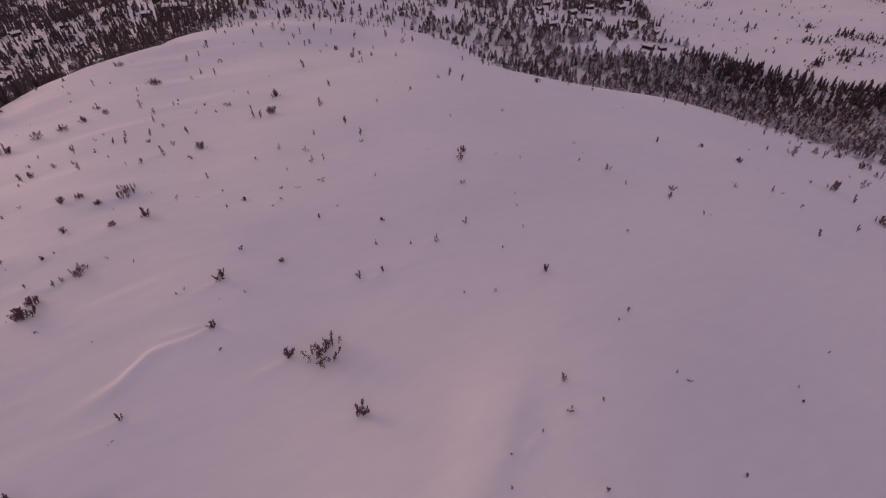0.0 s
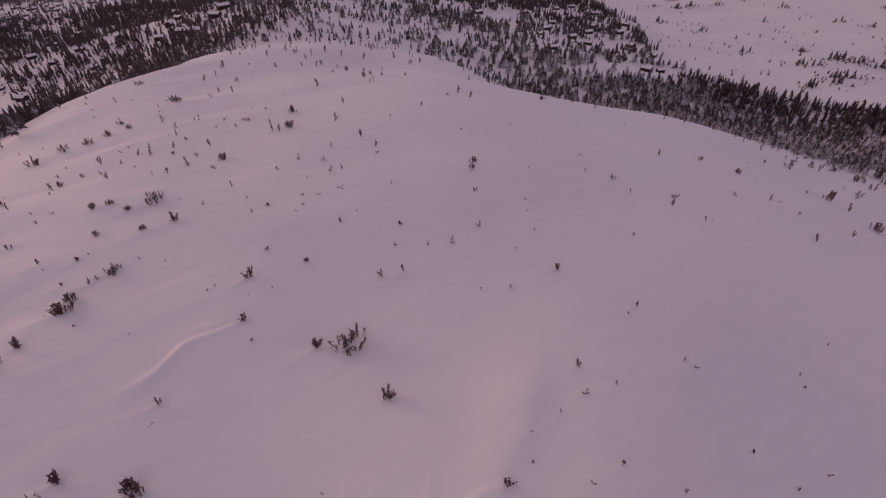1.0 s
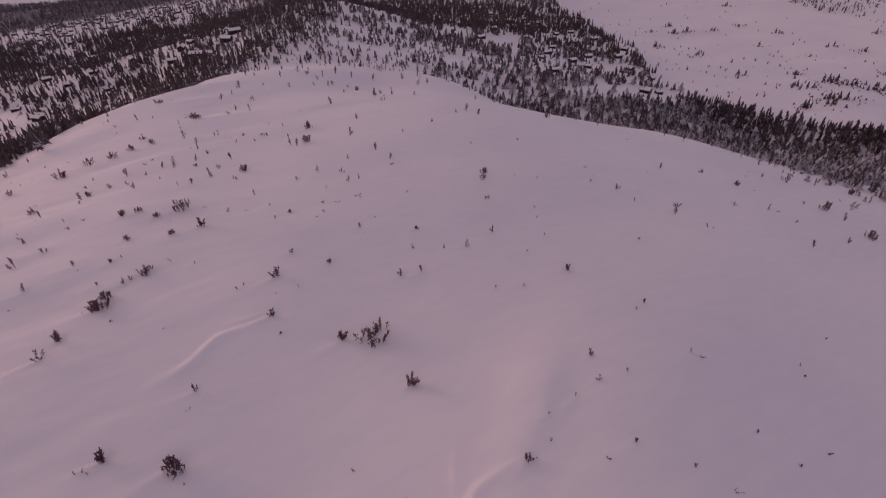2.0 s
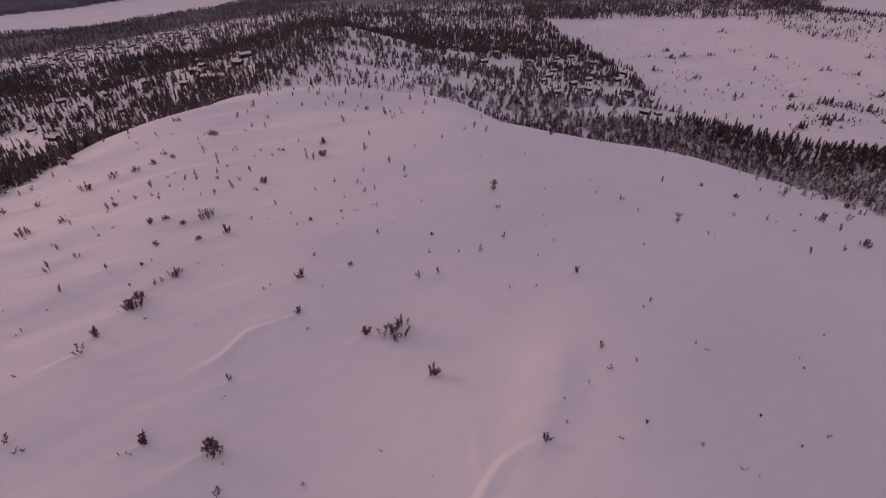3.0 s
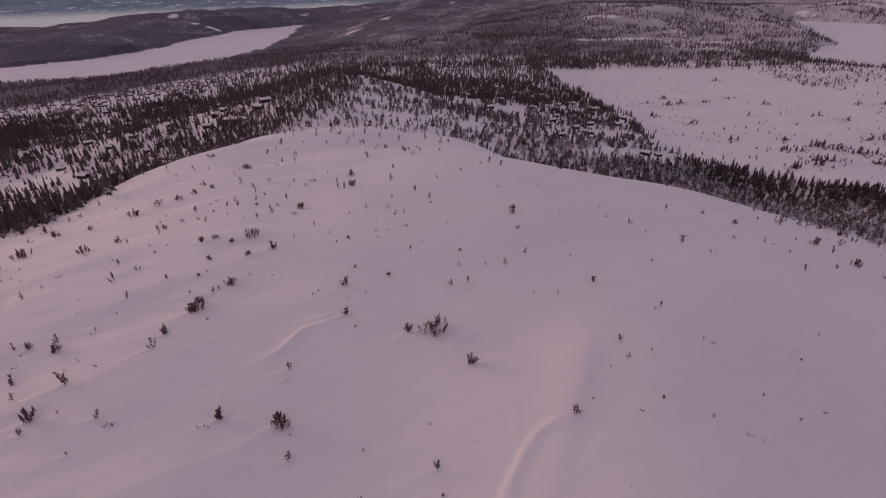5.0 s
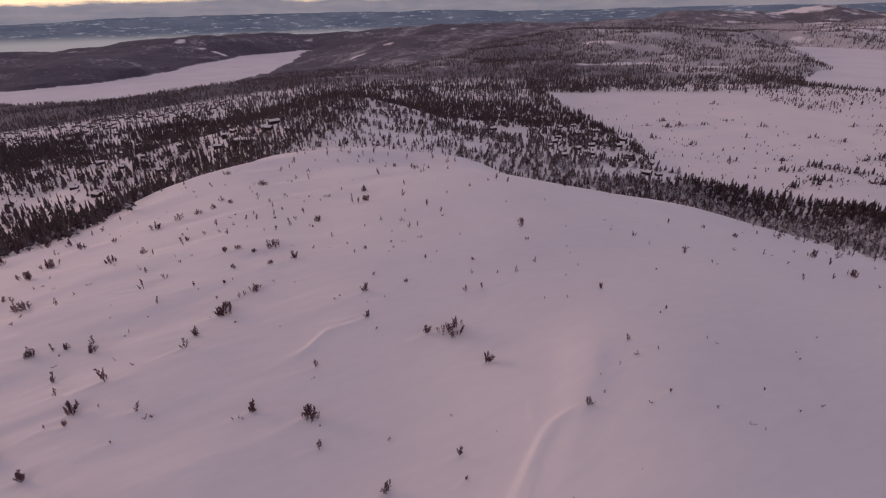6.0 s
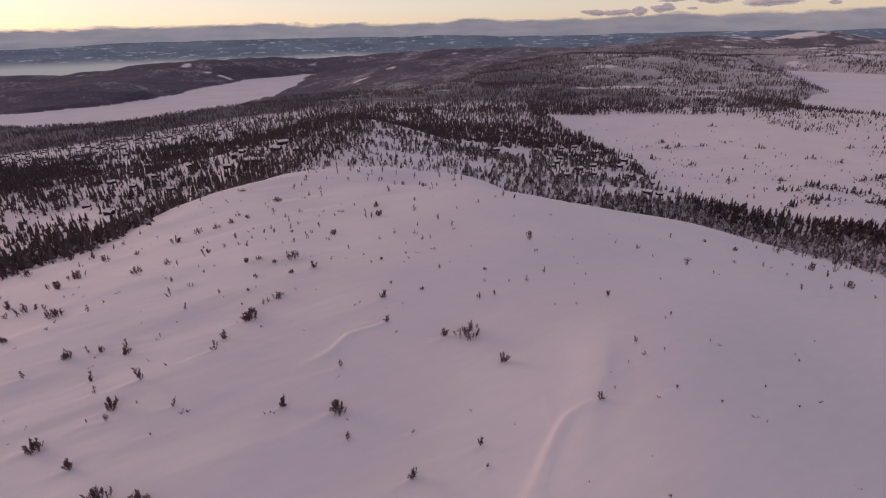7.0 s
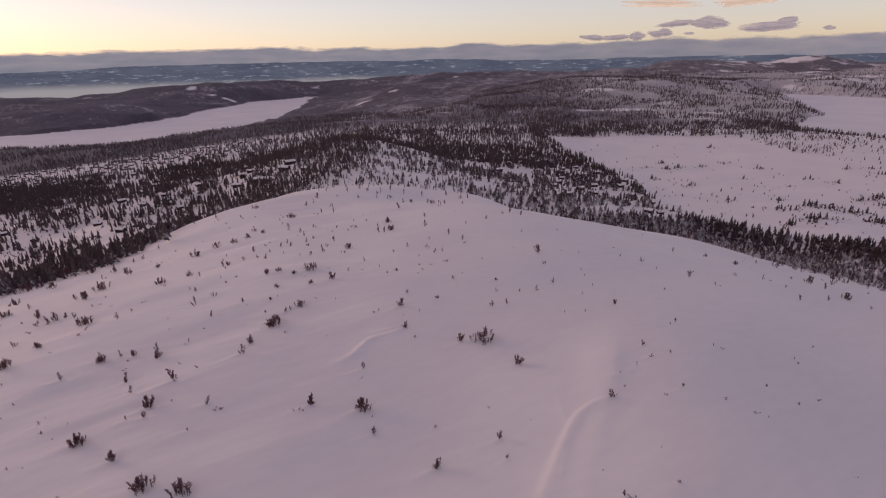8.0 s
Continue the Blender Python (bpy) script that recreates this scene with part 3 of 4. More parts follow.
def tapered(bm, points, sides):
    """A tapered limb through (place, radius) points."""
    rings = []
    for p, r in points:
        rings.append([bm.verts.new((p[0] + r * math.cos(2 * math.pi * k / sides), p[1] + r * math.sin(2 * math.pi * k / sides), p[2])) for k in range(sides)])
    for a, b in zip(rings, rings[1:]):
        for k in range(sides):
            bm.faces.new((a[k], a[(k + 1) % sides], b[(k + 1) % sides], b[k]))
    bm.faces.new(rings[-1])


# ---- the ground: one sheet, fine ahead, coarse behind ----
def ground_sheet():
    fine = np.linspace(-54, 54, 520)
    coarse = np.linspace(54, 306, 46)[1:-1]
    az = np.radians(np.concatenate([fine, coarse]))
    rings, r = [4.0], 4.0
    while r < 4860:
        r += min(max((0.0048 if r < 130 else 0.0085) * r, 0.3), 15.0) if r > 38 else 3.0
        rings.append(r)
    rings = np.array(rings)
    R, A = np.meshgrid(rings, az, indexing="ij")
    X, Y = R * np.sin(A), R * np.cos(A)
    Z = relief(X, Y)
    Z = Z - 120 * blend(0, 1, (R - 4250) / 500)
    n, m = R.shape
    verts = np.stack([X, Y, Z], -1).reshape(-1, 3)
    i, j = np.meshgrid(np.arange(n - 1), np.arange(m), indexing="ij")
    k = (j + 1) % m
    faces = np.stack([i * m + j, i * m + k, (i + 1) * m + k, (i + 1) * m + j], -1).reshape(-1, 4)[:, ::-1]
    verts[:m, :2] *= 0.02                       # closes the middle
    me = mesh_from("ground", verts, faces, True)
    wood = woodland(X, Y) * blend(0, 1, (np.hypot(X, Y) - 900) / 150) * blend(blend(blend(2.6, 1.0, (X + 500) / 300), blend(1.15, 1.0, (X + 800) / 500), (Y - 1500) / 500), blend(0.5, 0.95, (Y - 1500) / 700), (X - 250) / 350)
    thin = np.exp(-(X / 340) ** 2 - ((Y - 1380) / 280) ** 2)          # open bogs in the woods beyond the knoll
    wood = wood * (1 - 0.15 * thin) * blend(blend(1, 0.6, (X - 900) / 400), 1, (Y - 2500) / 400)          # thin birch wood on the eastern fells
    snowy = blend(0, 1, (np.exp(-((X - 2750) / 640) ** 2 - ((Y - 3600) / 200) ** 2) + 0.7 * fbm(X, Y, 110, 4, 61) - 0.35) / 0.2)
    for fx, fy, rx, ry in FIELDS:
        wood = wood * blend(0, 1, (np.hypot((X - fx) / rx, (Y - fy) / ry) + 0.4 * fbm(X, Y, 60, 3, 59) - 0.75) / 0.3)
    at = me.attributes.new("wood", "FLOAT", "POINT")
    at.data.foreach_set("value", (wood * (1 - snowy)).astype(np.float32).ravel())
    clear = blend(0.08, 1.0, (X - 250) / 300) * blend(0, 1, (Y - 800) / 300) * blend(1, 0.3, (Y - 2500) / 400 - (X - 1200) / 400)      # few clearings west of the valley
    clear = np.maximum(clear, 0.6 * thin)
    me.attributes.new("open_land", "FLOAT", "POINT").data.foreach_set("value", clear.astype(np.float32).ravel())
    me.materials.append(SNOW)
    tagged(new("ground", me), "snow-covered fell and wooded hills reaching the horizon", "ground", kind="structure")


ground_sheet()


def lake(name, outline, z, label):
    bm = bmesh.new()
    cx, cy = sum(p[0] for p in outline) / len(outline), sum(p[1] for p in outline) / len(outline)
    ring = []
    for x, y in outline:
        d = math.hypot(x - cx, y - cy)
        ring.append(bm.verts.new((x + (x - cx) / d * 70, y + (y - cy) / d * 70, z)))
    bm.faces.new(ring)
    bmesh.ops.triangulate(bm, faces=bm.faces[:])
    me = bpy.data.meshes.new(name)
    bm.to_mesh(me)
    me.materials.append(ICE)
    tagged(new(name, me), label, "lake", kind="structure")


lake("water_long_lake", LONG_LAKE, LONG_LAKE_Z, "long frozen lake covered with smooth snow")
lake("water_round_lake", ROUND_LAKE, ROUND_LAKE_Z, "broad frozen lake with a wooded point")

# ---- the far distance ----
def painted_far_air():
    """Far ridge with snowy fields; blue haze and valley mist painted into its glow."""
    m = bpy.data.materials.new("far_ridge_painted_haze")
    m.use_nodes = True
    t = m.node_tree
    t.nodes.clear()
    pos = place_of(t)
    flat = node(t, "ShaderNodeMapping")
    flat.inputs["Scale"].default_value = (1, 1, 7)
    t.links.new(pos, flat.inputs[0])
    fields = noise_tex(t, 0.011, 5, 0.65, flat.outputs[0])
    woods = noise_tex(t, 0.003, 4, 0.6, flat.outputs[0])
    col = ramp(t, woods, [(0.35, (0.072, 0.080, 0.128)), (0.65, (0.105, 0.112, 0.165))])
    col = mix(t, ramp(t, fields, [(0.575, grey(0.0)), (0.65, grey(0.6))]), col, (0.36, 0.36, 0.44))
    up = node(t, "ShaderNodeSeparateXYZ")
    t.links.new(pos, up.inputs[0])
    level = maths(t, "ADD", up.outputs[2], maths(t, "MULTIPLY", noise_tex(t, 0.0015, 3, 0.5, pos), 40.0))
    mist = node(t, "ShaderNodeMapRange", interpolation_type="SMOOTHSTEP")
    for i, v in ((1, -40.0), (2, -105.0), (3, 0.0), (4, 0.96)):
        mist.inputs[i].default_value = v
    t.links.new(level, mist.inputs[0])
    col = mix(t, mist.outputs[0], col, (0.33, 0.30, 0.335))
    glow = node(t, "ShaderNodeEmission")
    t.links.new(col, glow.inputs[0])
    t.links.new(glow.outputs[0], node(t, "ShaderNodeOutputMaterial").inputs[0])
    return m


def far_ridge():
    az = np.radians(np.linspace(-80, 80, 500))
    top = 26 + 26 * fbm(np.degrees(az), az * 0, 9.0, 5, 71) + 8 * np.cos(az * 2)
    rows = np.linspace(0, 1, 12)
    R, A = np.meshgrid(np.linspace(4560, 4700, 12), az, indexing="ij")
    Z = -280 + (top[None, :] + 280) * rows[:, None] ** 0.8
    verts = np.stack([R * np.sin(A), R * np.cos(A), Z], -1).reshape(-1, 3)
    n, m = R.shape
    i, j = np.meshgrid(np.arange(n - 1), np.arange(m - 1), indexing="ij")
    faces = np.stack([i * m + j, i * m + j + 1, (i + 1) * m + j + 1, (i + 1) * m + j], -1).reshape(-1, 4)
    me = mesh_from("backdrop", verts, faces, True)
    me.materials.append(painted_far_air())
    tagged(new("backdrop", me), "far ridge with snowy fields, blue haze and mist painted on", "distant hills", kind="structure")


far_ridge()


def cloud_stuff(name, low, high, scale, soft=False):
    """Far cloud: pale vapour, dusk light painted in as glow; where soft, it thins out towards its upper edge."""
    m = bpy.data.materials.new(name)
    m.use_nodes = True
    t = m.node_tree
    t.nodes.clear()
    pos = place_of(t)
    flat = node(t, "ShaderNodeMapping")
    flat.inputs["Scale"].default_value = (1, 1, 6.0)
    t.links.new(pos, flat.inputs[0])
    puff = noise_tex(t, scale, 5, 0.6, flat.outputs[0])
    col = ramp(t, puff, [(0.32, low), (0.68, high)])
    glow, body, both = node(t, "ShaderNodeEmission"), node(t, "ShaderNodeBsdfDiffuse"), node(t, "ShaderNodeMixShader")
    both.inputs[0].default_value = 0.35
    body.inputs[0].default_value = (0.75, 0.75, 0.78, 1)
    t.links.new(col, glow.inputs[0])
    t.links.new(glow.outputs[0], both.inputs[1])
    t.links.new(body.outputs[0], both.inputs[2])
    last = both.outputs[0]
    if soft:
        thin = node(t, "ShaderNodeAttribute", attribute_name="thin").outputs["Fac"]
        gap = ramp(t, maths(t, "ADD", thin, maths(t, "MULTIPLY", maths(t, "SUBTRACT", puff, 0.5), 0.9)), [(0.45, grey(0.0)), (0.8, grey(1.0))])
        clear, fade = node(t, "ShaderNodeBsdfTransparent"), node(t, "ShaderNodeMixShader")
        t.links.new(gap, fade.inputs[0])
        t.links.new(last, fade.inputs[1])
        t.links.new(clear.outputs[0], fade.inputs[2])
        last = fade.outputs[0]
    t.links.new(last, node(t, "ShaderNodeOutputMaterial").inputs[0])
    return m


CLOUD = cloud_stuff("bank_cloud", (0.21, 0.215, 0.29), (0.34, 0.305, 0.355), 0.004, True)
MAUVE_CLOUD = cloud_stuff("mauve_cloud", (0.33, 0.275, 0.34), (0.56, 0.44, 0.46), 0.014, True)
# low sun's light from below, put into the cloud's glowing colour
PEACH_LIT_CLOUD = cloud_stuff("peach_lit_cloud", (0.82, 0.60, 0.50), (1.0, 0.72, 0.58), 0.012, True)


def cloud_bank():
    """A long low bank of cloud behind the ridge, with a lumpy upper edge."""
    az = np.radians(np.linspace(-84, 84, 900))
    deg = np.degrees(az)
    top = 142 + 26 * blend(0, 1, (deg + 36) / 8) + 26 * blend(0, 1, (deg - 8) / 20) + 16 * fbm(deg, az * 0 + 3, 2.6, 4, 85) + 26 * (fbm(deg, az * 0, 9.0, 4, 81)) + 42 * np.exp(-((deg - 3.8) / 2.4) ** 2)
    rows = 14
    a = np.linspace(-0.5, math.pi - 0.2, rows)
    verts = []
    for k in range(rows):
        lump = 30 * fbm(deg * 1.0, np.full(deg.shape, k * 0.9), 2.2, 3, 83)
        r = 4830 - 45 * math.sin(a[k]) - lump * 0.6
        z = -40 + (top + 40) * (0.5 - 0.5 * math.cos(max(0, a[k]))) + (lump * 0.25 if 0 < k < rows - 1 else 0)
        verts.append(np.stack([r * np.sin(az), r * np.cos(az), z], -1))
    m = len(az)
    i, j = np.meshgrid(np.arange(rows - 1), np.arange(m - 1), indexing="ij")
    faces = np.stack([i * m + j, i * m + j + 1, (i + 1) * m + j + 1, (i + 1) * m + j], -1).reshape(-1, 4)
    me = mesh_from("cloud_bank", np.concatenate(verts), faces, True)
    thin = np.repeat(np.clip((0.5 - 0.5 * np.cos(np.maximum(0, a)) - 0.68) / 0.32, 0, 1), m)
    me.attributes.new("thin", "FLOAT", "POINT").data.foreach_set("value", thin.astype(np.float32))
    me.materials.append(CLOUD)
    tagged(new("cloud_bank", me), "low blue-grey cloud bank along the horizon", "cloud", kind="structure")


cloud_bank()


def small_cloud(az, up, wide, high, seed, material):
    """A flat lens-shaped cloud: azimuth and elevation in degrees, width and height in metres."""
    bm = bmesh.new()
    bmesh.ops.create_icosphere(bm, subdivisions=4, radius=1.0)
    thin = []
    for v in bm.verts:
        p = v.co.copy()
        thin.append(max(0.0, (math.hypot(p.x, p.z * (1.0 if p.z > 0 else 0.8)) - 0.25) / 0.62))
        n = noise.fractal(p * 1.6 + Vector((seed * 7.3, 0, 0)), 1.0, 2.0, 4)
        v.co = Vector((p.x * wide / 2 * (1 + 0.3 * n), p.y * wide / 4, p.z * high / 2 * (1 + 0.6 * n) * (1.0 if p.z > 0 else 0.6)))
    me = solid("cloud", bm, material, True)
    me.attributes.new("thin", "FLOAT", "POINT").data.foreach_set("value", thin)
    ob = new("cloud", me)
    d = 4650
    ob.matrix_basis = pose(d * math.sin(radians(az)), d * math.cos(radians(az)), 50 + d * math.tan(radians(up)), 0, rng_tilt(seed), -az)
    tagged(ob, "small flat lilac-grey cloud drifting above the bank", "cloud", kind="structure")


def rng_tilt(seed):
    return random.Random(seed).uniform(-4, 4)


for k, (az, up, wide, high) in enumerate([
        (15.5, 1.60, 190, 40), (17.7, 1.55, 210, 40), (19.6, 1.62, 120, 66), (21.7, 1.82, 170, 62), (22.9, 2.58, 250, 44), (25.9, 2.5, 250, 78),
        (24.2, 1.72, 70, 20), (30.6, 2.0, 360, 62), (31.9, 2.5, 120, 50), (35.0, 1.75, 70, 28)]):
    small_cloud(az, up, 1.45 * wide, 1.5 * high, k, MAUVE_CLOUD)
for k, (az, up, wide, high) in enumerate([(21.5, 4.35, 620, 20), (28.9, 4.25, 470, 44)]):
    small_cloud(az, up, 1.3 * wide, 2.2 * high, 20 + k, PEACH_LIT_CLOUD)

# ---- forest ----
def spruce_template(tiers, points, seed, trunk=True):
    """A ragged spruce 1 m high: drooping star-shaped whorls round a stem. Returns vertices and triangles."""
    rng = np.random.default_rng(seed)
    v, f = [], []
    lean = rng.uniform(-0.05, 0.05, 2)
    wide, taper = rng.uniform(0.12, 0.20), rng.uniform(0.45, 0.95)      # from columns to cones
    for k in range(tiers):
        a = k / tiers
        top = 0.30 + 0.70 * (k + 1) / tiers + rng.uniform(-0.02, 0.02) if k < tiers - 1 else 1.0
        low = 0.08 + 0.80 * a + rng.uniform(-0.02, 0.02)
        rad = wide * (1 - a) ** taper * rng.uniform(0.65, 1.25) + 0.018
        c = len(v)
        off = rng.uniform(-0.022, 0.022, 2) + lean * a
        v.append((lean[0] * 0.3 + off[0], lean[1] * 0.3 + off[1], top))
        for p in range(points):
            t = 2 * math.pi * (p + rng.uniform(-0.3, 0.3)) / points
            s = rad * (rng.uniform(0.8, 1.25) if p % 2 else rng.uniform(0.35, 0.6))
            v.append((off[0] + s * math.cos(t), off[1] + s * math.sin(t), low + rng.uniform(-0.03, 0.03) + (0.0 if p % 2 else 0.05)))
        for p in range(points):
            f.append((c, c + 1 + p, c + 1 + (p + 1) % points))
    if trunk:
        c = len(v)
        for z, r in ((-0.06, 0.022), (0.5, 0.012)):
            for p in range(4):
                v.append((r * math.cos(p * math.pi / 2), r * math.sin(p * math.pi / 2), z))
        for p in range(4):
            q = (p + 1) % 4
            f += [(c + p, c + q, c + 4 + q), (c + p, c + 4 + q, c + 4 + p)]
    return np.array(v), np.array(f)


KNOLL_NEAR = 74.0                          # within this stretch of the knoll each tree is a thing
MID = [spruce_template(6, 9, 100 + k, False) for k in range(6)]
LOW = [spruce_template(5, 8, 150 + k, False) for k in range(6)]
SMALL = [spruce_template(3, 6, 200 + k, False) for k in range(6)]


def forest_mesh(name, xs, ys, heights, templates, material, label, seed, broad=1.0):
    rng = np.random.default_rng(seed)
    zs = relief(xs, ys)
    kind = rng.integers(0, len(templates), len(xs))
    turn = rng.uniform(0, 2 * math.pi, len(xs))
    girth = broad * rng.uniform(0.8, 1.4, len(xs))
    vs, fs, base = [], [], 0
    for k, (tv, tf) in enumerate(templates):
        pick = np.nonzero(kind == k)[0]
        c, s = np.cos(turn[pick])[:, None], np.sin(turn[pick])[:, None]
        h, g = heights[pick][:, None], (heights[pick] * girth[pick])[:, None]
        x = xs[pick][:, None] + (tv[None, :, 0] * c - tv[None, :, 1] * s) * g
        y = ys[pick][:, None] + (tv[None, :, 0] * s + tv[None, :, 1] * c) * g
        z = zs[pick][:, None] + tv[None, :, 2] * h
        vs.append(np.stack([x, y, z], -1).reshape(-1, 3))
        fs.append((tf[None] + (np.arange(len(pick)) * len(tv))[:, None, None]).reshape(-1, 3) + base)
        base += len(pick) * len(tv)
    me = mesh_from(name, np.concatenate(vs), np.concatenate(fs))
    me.materials.append(material)
    tagged(new(name, me), label, "forest", kind="stuff")


def low_edge(x, y):
    """Trees stay low where the wood meets the open fell."""
    return blend(0.5, 1, edge_distance(FELL, x, y) / 42)


def scatter(box, count, seed, clump=40, cut=0.0, soft=0.3):
    """Places where trees stand inside a box, thinned by woodland() and by a clumping noise."""
    rng = np.random.default_rng(seed)
    x, y = rng.uniform(box[0], box[2], count), rng.uniform(box[1], box[3], count)
    keep = woodland(x, y) * np.clip((fbm(x, y, clump, 3, seed) + 0.5 - cut) / soft, 0, 1)
    ok = rng.uniform(0, 1, count) < keep
    return x[ok], y[ok], rng.uniform(0, 1, ok.sum())


def rng_keep(count, seed):
    return np.random.default_rng(seed).uniform(0, 1, count)


x, y, r = scatter((10, 120, 340, 330), 3900, 61, 16, 0.12)
x2, y2, r2 = scatter((110, 120, 300, 310), 1500, 67, 16, -0.3)
x, y, r = np.concatenate([x, x2]), np.concatenate([y, y2]), np.concatenate([r, r2])
ok = (x > 75) | (rng_keep(len(x), 21) < 0.35)      # thinner towards the knoll
x, y, r = x[ok], y[ok], r[ok]
rim = edge_distance(BOG, x, y) + 12 * fbm(x, y, 20, 2, 77) < 34
forest_mesh("forest_belt", x[~rim], y[~rim], ((2.2 + 4.4 * r) * low_edge(x, y))[~rim], MID, RIMED, "rime-grey spruce forest below the open fell", 1, 1.6)
forest_mesh("forest_rim", x[rim], y[rim], 3.4 + 4.0 * r[rim], MID, SPRUCE, "tall dark spruces along the snowy bog", 14, 1.15)
x, y, r = scatter((100, 150, 340, 330), 5200, 81, 16, -0.2)
ok = (edge_distance(BOG, x, y) + 12 * fbm(x, y, 20, 2, 77) < 40) & (rng_keep(len(x), 82) < 0.85)
forest_mesh("forest_rim_undergrowth", x[ok], y[ok], 2.4 + 3.2 * r[ok], LOW, SPRUCE, "younger spruces standing close along the snowy bog", 18, 1.1)
KNOLL_WOOD = scatter((-130, 235, 230, 480), 5600, 62, 14, 0.2)
x, y, r = KNOLL_WOOD
far = np.hypot(x + 10, y - 250) > KNOLL_NEAR
forest_mesh("forest_knoll", x[far], y[far], ((2.4 + 4.2 * r) * blend(0.7, 1, (np.hypot(x + 45, y - 320) - 60) / 90) * low_edge(x, y))[far], LOW, SPRUCE, "low open spruce wood on the snowy knoll", 2, 1.6)
x, y, r = scatter((-200, 480, 230, 900), 6800, 66, 30, 0.24)
forest_mesh("forest_among_cabins", x, y, 3.4 + 5 * r, LOW, SPRUCE, "dark spruce forest standing among cabins", 7)
x, y, r = scatter((-560, 60, -60, 640), 14000, 63, 16, 0.18, 0.45)
forest_mesh("forest_slope", x, y, (3.0 + 5.6 * r) * blend(blend(0.95, 0.4, (y - 170) / 40), 1, edge_distance(FELL, x, y) / 34), LOW, SPRUCE, "spruce forest with snowy clearings on the slope", 3, 0.95)
x, y, r = scatter((-250, 320, -130, 480), 300, 75, 14, -0.1)
x2, y2, r2 = scatter((80, 380, 195, 600), 700, 76, 14, -0.1)
x, y, r = np.concatenate([x, x2]), np.concatenate([y, y2]), np.concatenate([r, r2])
forest_mesh("forest_round_cabins", x, y, 2.5 + 5 * r, LOW, SPRUCE, "thick spruces standing close round the cabins", 15)
x, y, r = scatter((-240, 110, -110, 230), 2200, 84, 18, -0.2)
ok = edge_distance(FELL, x, y) < 40
forest_mesh("forest_west_edge", x[ok], y[ok], 2.6 + 4.6 * r[ok], LOW, SPRUCE, "dark thick spruces at the foot of the open slope", 19, 1.2)
x, y, r = scatter((-330, 520, 180, 700), 3600, 85, 45, 0.05)
forest_mesh("forest_behind_knoll", x, y, 3.6 + 4.6 * r, SMALL, SPRUCE, "dark belt of spruces behind the snowy knoll", 20, 1.25)
rng = np.random.default_rng(78)
x, y, r = scatter((-600, 400, -300, 650), 7500, 68, 60, -0.4)
ok = edge_distance([(-570, 600), (-470, 480), (-415, 432), (-345, 465), (-325, 515), (-375, 575)], x, y) + 30 * fbm(x, y, 26, 3, 71) + 22 * r - 12 < 0
forest_mesh("forest_dark_strip", x[ok], y[ok], 3.5 + 5 * rng.uniform(0, 1, ok.sum()), LOW, SPRUCE, "dark unbroken strip of tall spruces above the cabins", 8)
rng = np.random.default_rng(73)             # a tongue of low trees between the bog and the lake
x, y = rng.uniform(360, 760, 5200), rng.uniform(440, 800, 5200)
away = (y - 0.35 * (x - 400)) - 610
ok = (rng.uniform(0, 1, 5200) < np.clip(0.4 + away / 200, 0.03, 0.75) * np.clip((fbm(x, y, 34, 3, 74) + 0.32) / 0.3, 0, 1)) & (edge_distance(ROUND_LAKE, x, y) > 8) & (x > 428)
forest_mesh("forest_tongue", x[ok], y[ok], rng.uniform(1.4, 5.5, ok.sum()), LOW, SPRUCE, "loose low spruces between the bog and the lake", 12, 1.2)
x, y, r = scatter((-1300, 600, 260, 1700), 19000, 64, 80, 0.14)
forest_mesh("forest_valley", x, y, 4 + 5 * r, SMALL, SPRUCE_FAR_HAZY, "dark spruce forest in the valley", 4)
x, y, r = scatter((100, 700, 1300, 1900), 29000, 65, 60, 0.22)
forest_mesh("forest_beyond_bog", x, y, 3.5 + 5 * r, SMALL, SPRUCE_FAR_HAZY, "scattered spruce forest beyond the snowy bog", 5)
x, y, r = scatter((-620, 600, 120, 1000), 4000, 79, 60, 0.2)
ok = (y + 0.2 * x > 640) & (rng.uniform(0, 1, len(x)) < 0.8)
forest_mesh("forest_below_cabins", x[ok], y[ok], 4 + 5 * r[ok], SMALL, SPRUCE_FAR_HAZY, "dark close spruce forest between the cabins and the lake", 16, 1.2)
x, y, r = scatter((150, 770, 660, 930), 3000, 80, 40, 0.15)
forest_mesh("forest_bog_shore", x, y, 4 + 5 * r, SMALL, SPRUCE_FAR_HAZY, "dark strip of spruces along the bog's far shore", 17, 1.2)
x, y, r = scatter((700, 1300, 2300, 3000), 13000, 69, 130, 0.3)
forest_mesh("forest_far_shore", x, y, 4.5 + 5 * r, SMALL, SPRUCE_FAR_HAZY, "patchy forest on the hills past the lake", 9)

def tuft(bm, base, tip, wide, rng):
    """A needle-covered shoot: a ragged spindle from base to tip."""
    axis = tip - base
    a = axis.orthogonal().normalized()
    b = axis.normalized().cross(a)
    low, high = bm.verts.new(base), bm.verts.new(tip)
    belt = []
    for k in range(5):
        t = 2 * math.pi * (k + rng.uniform(-0.3, 0.3)) / 5
        belt.append(bm.verts.new(base + axis * rng.uniform(0.25, 0.5) + (a * math.cos(t) + b * math.sin(t)) * wide * rng.uniform(0.6, 1.2)))
    for k in range(5):
        n = belt[(k + 1) % 5]
        bm.faces.new((low, n, belt[k]))
        bm.faces.new((belt[k], n, high))


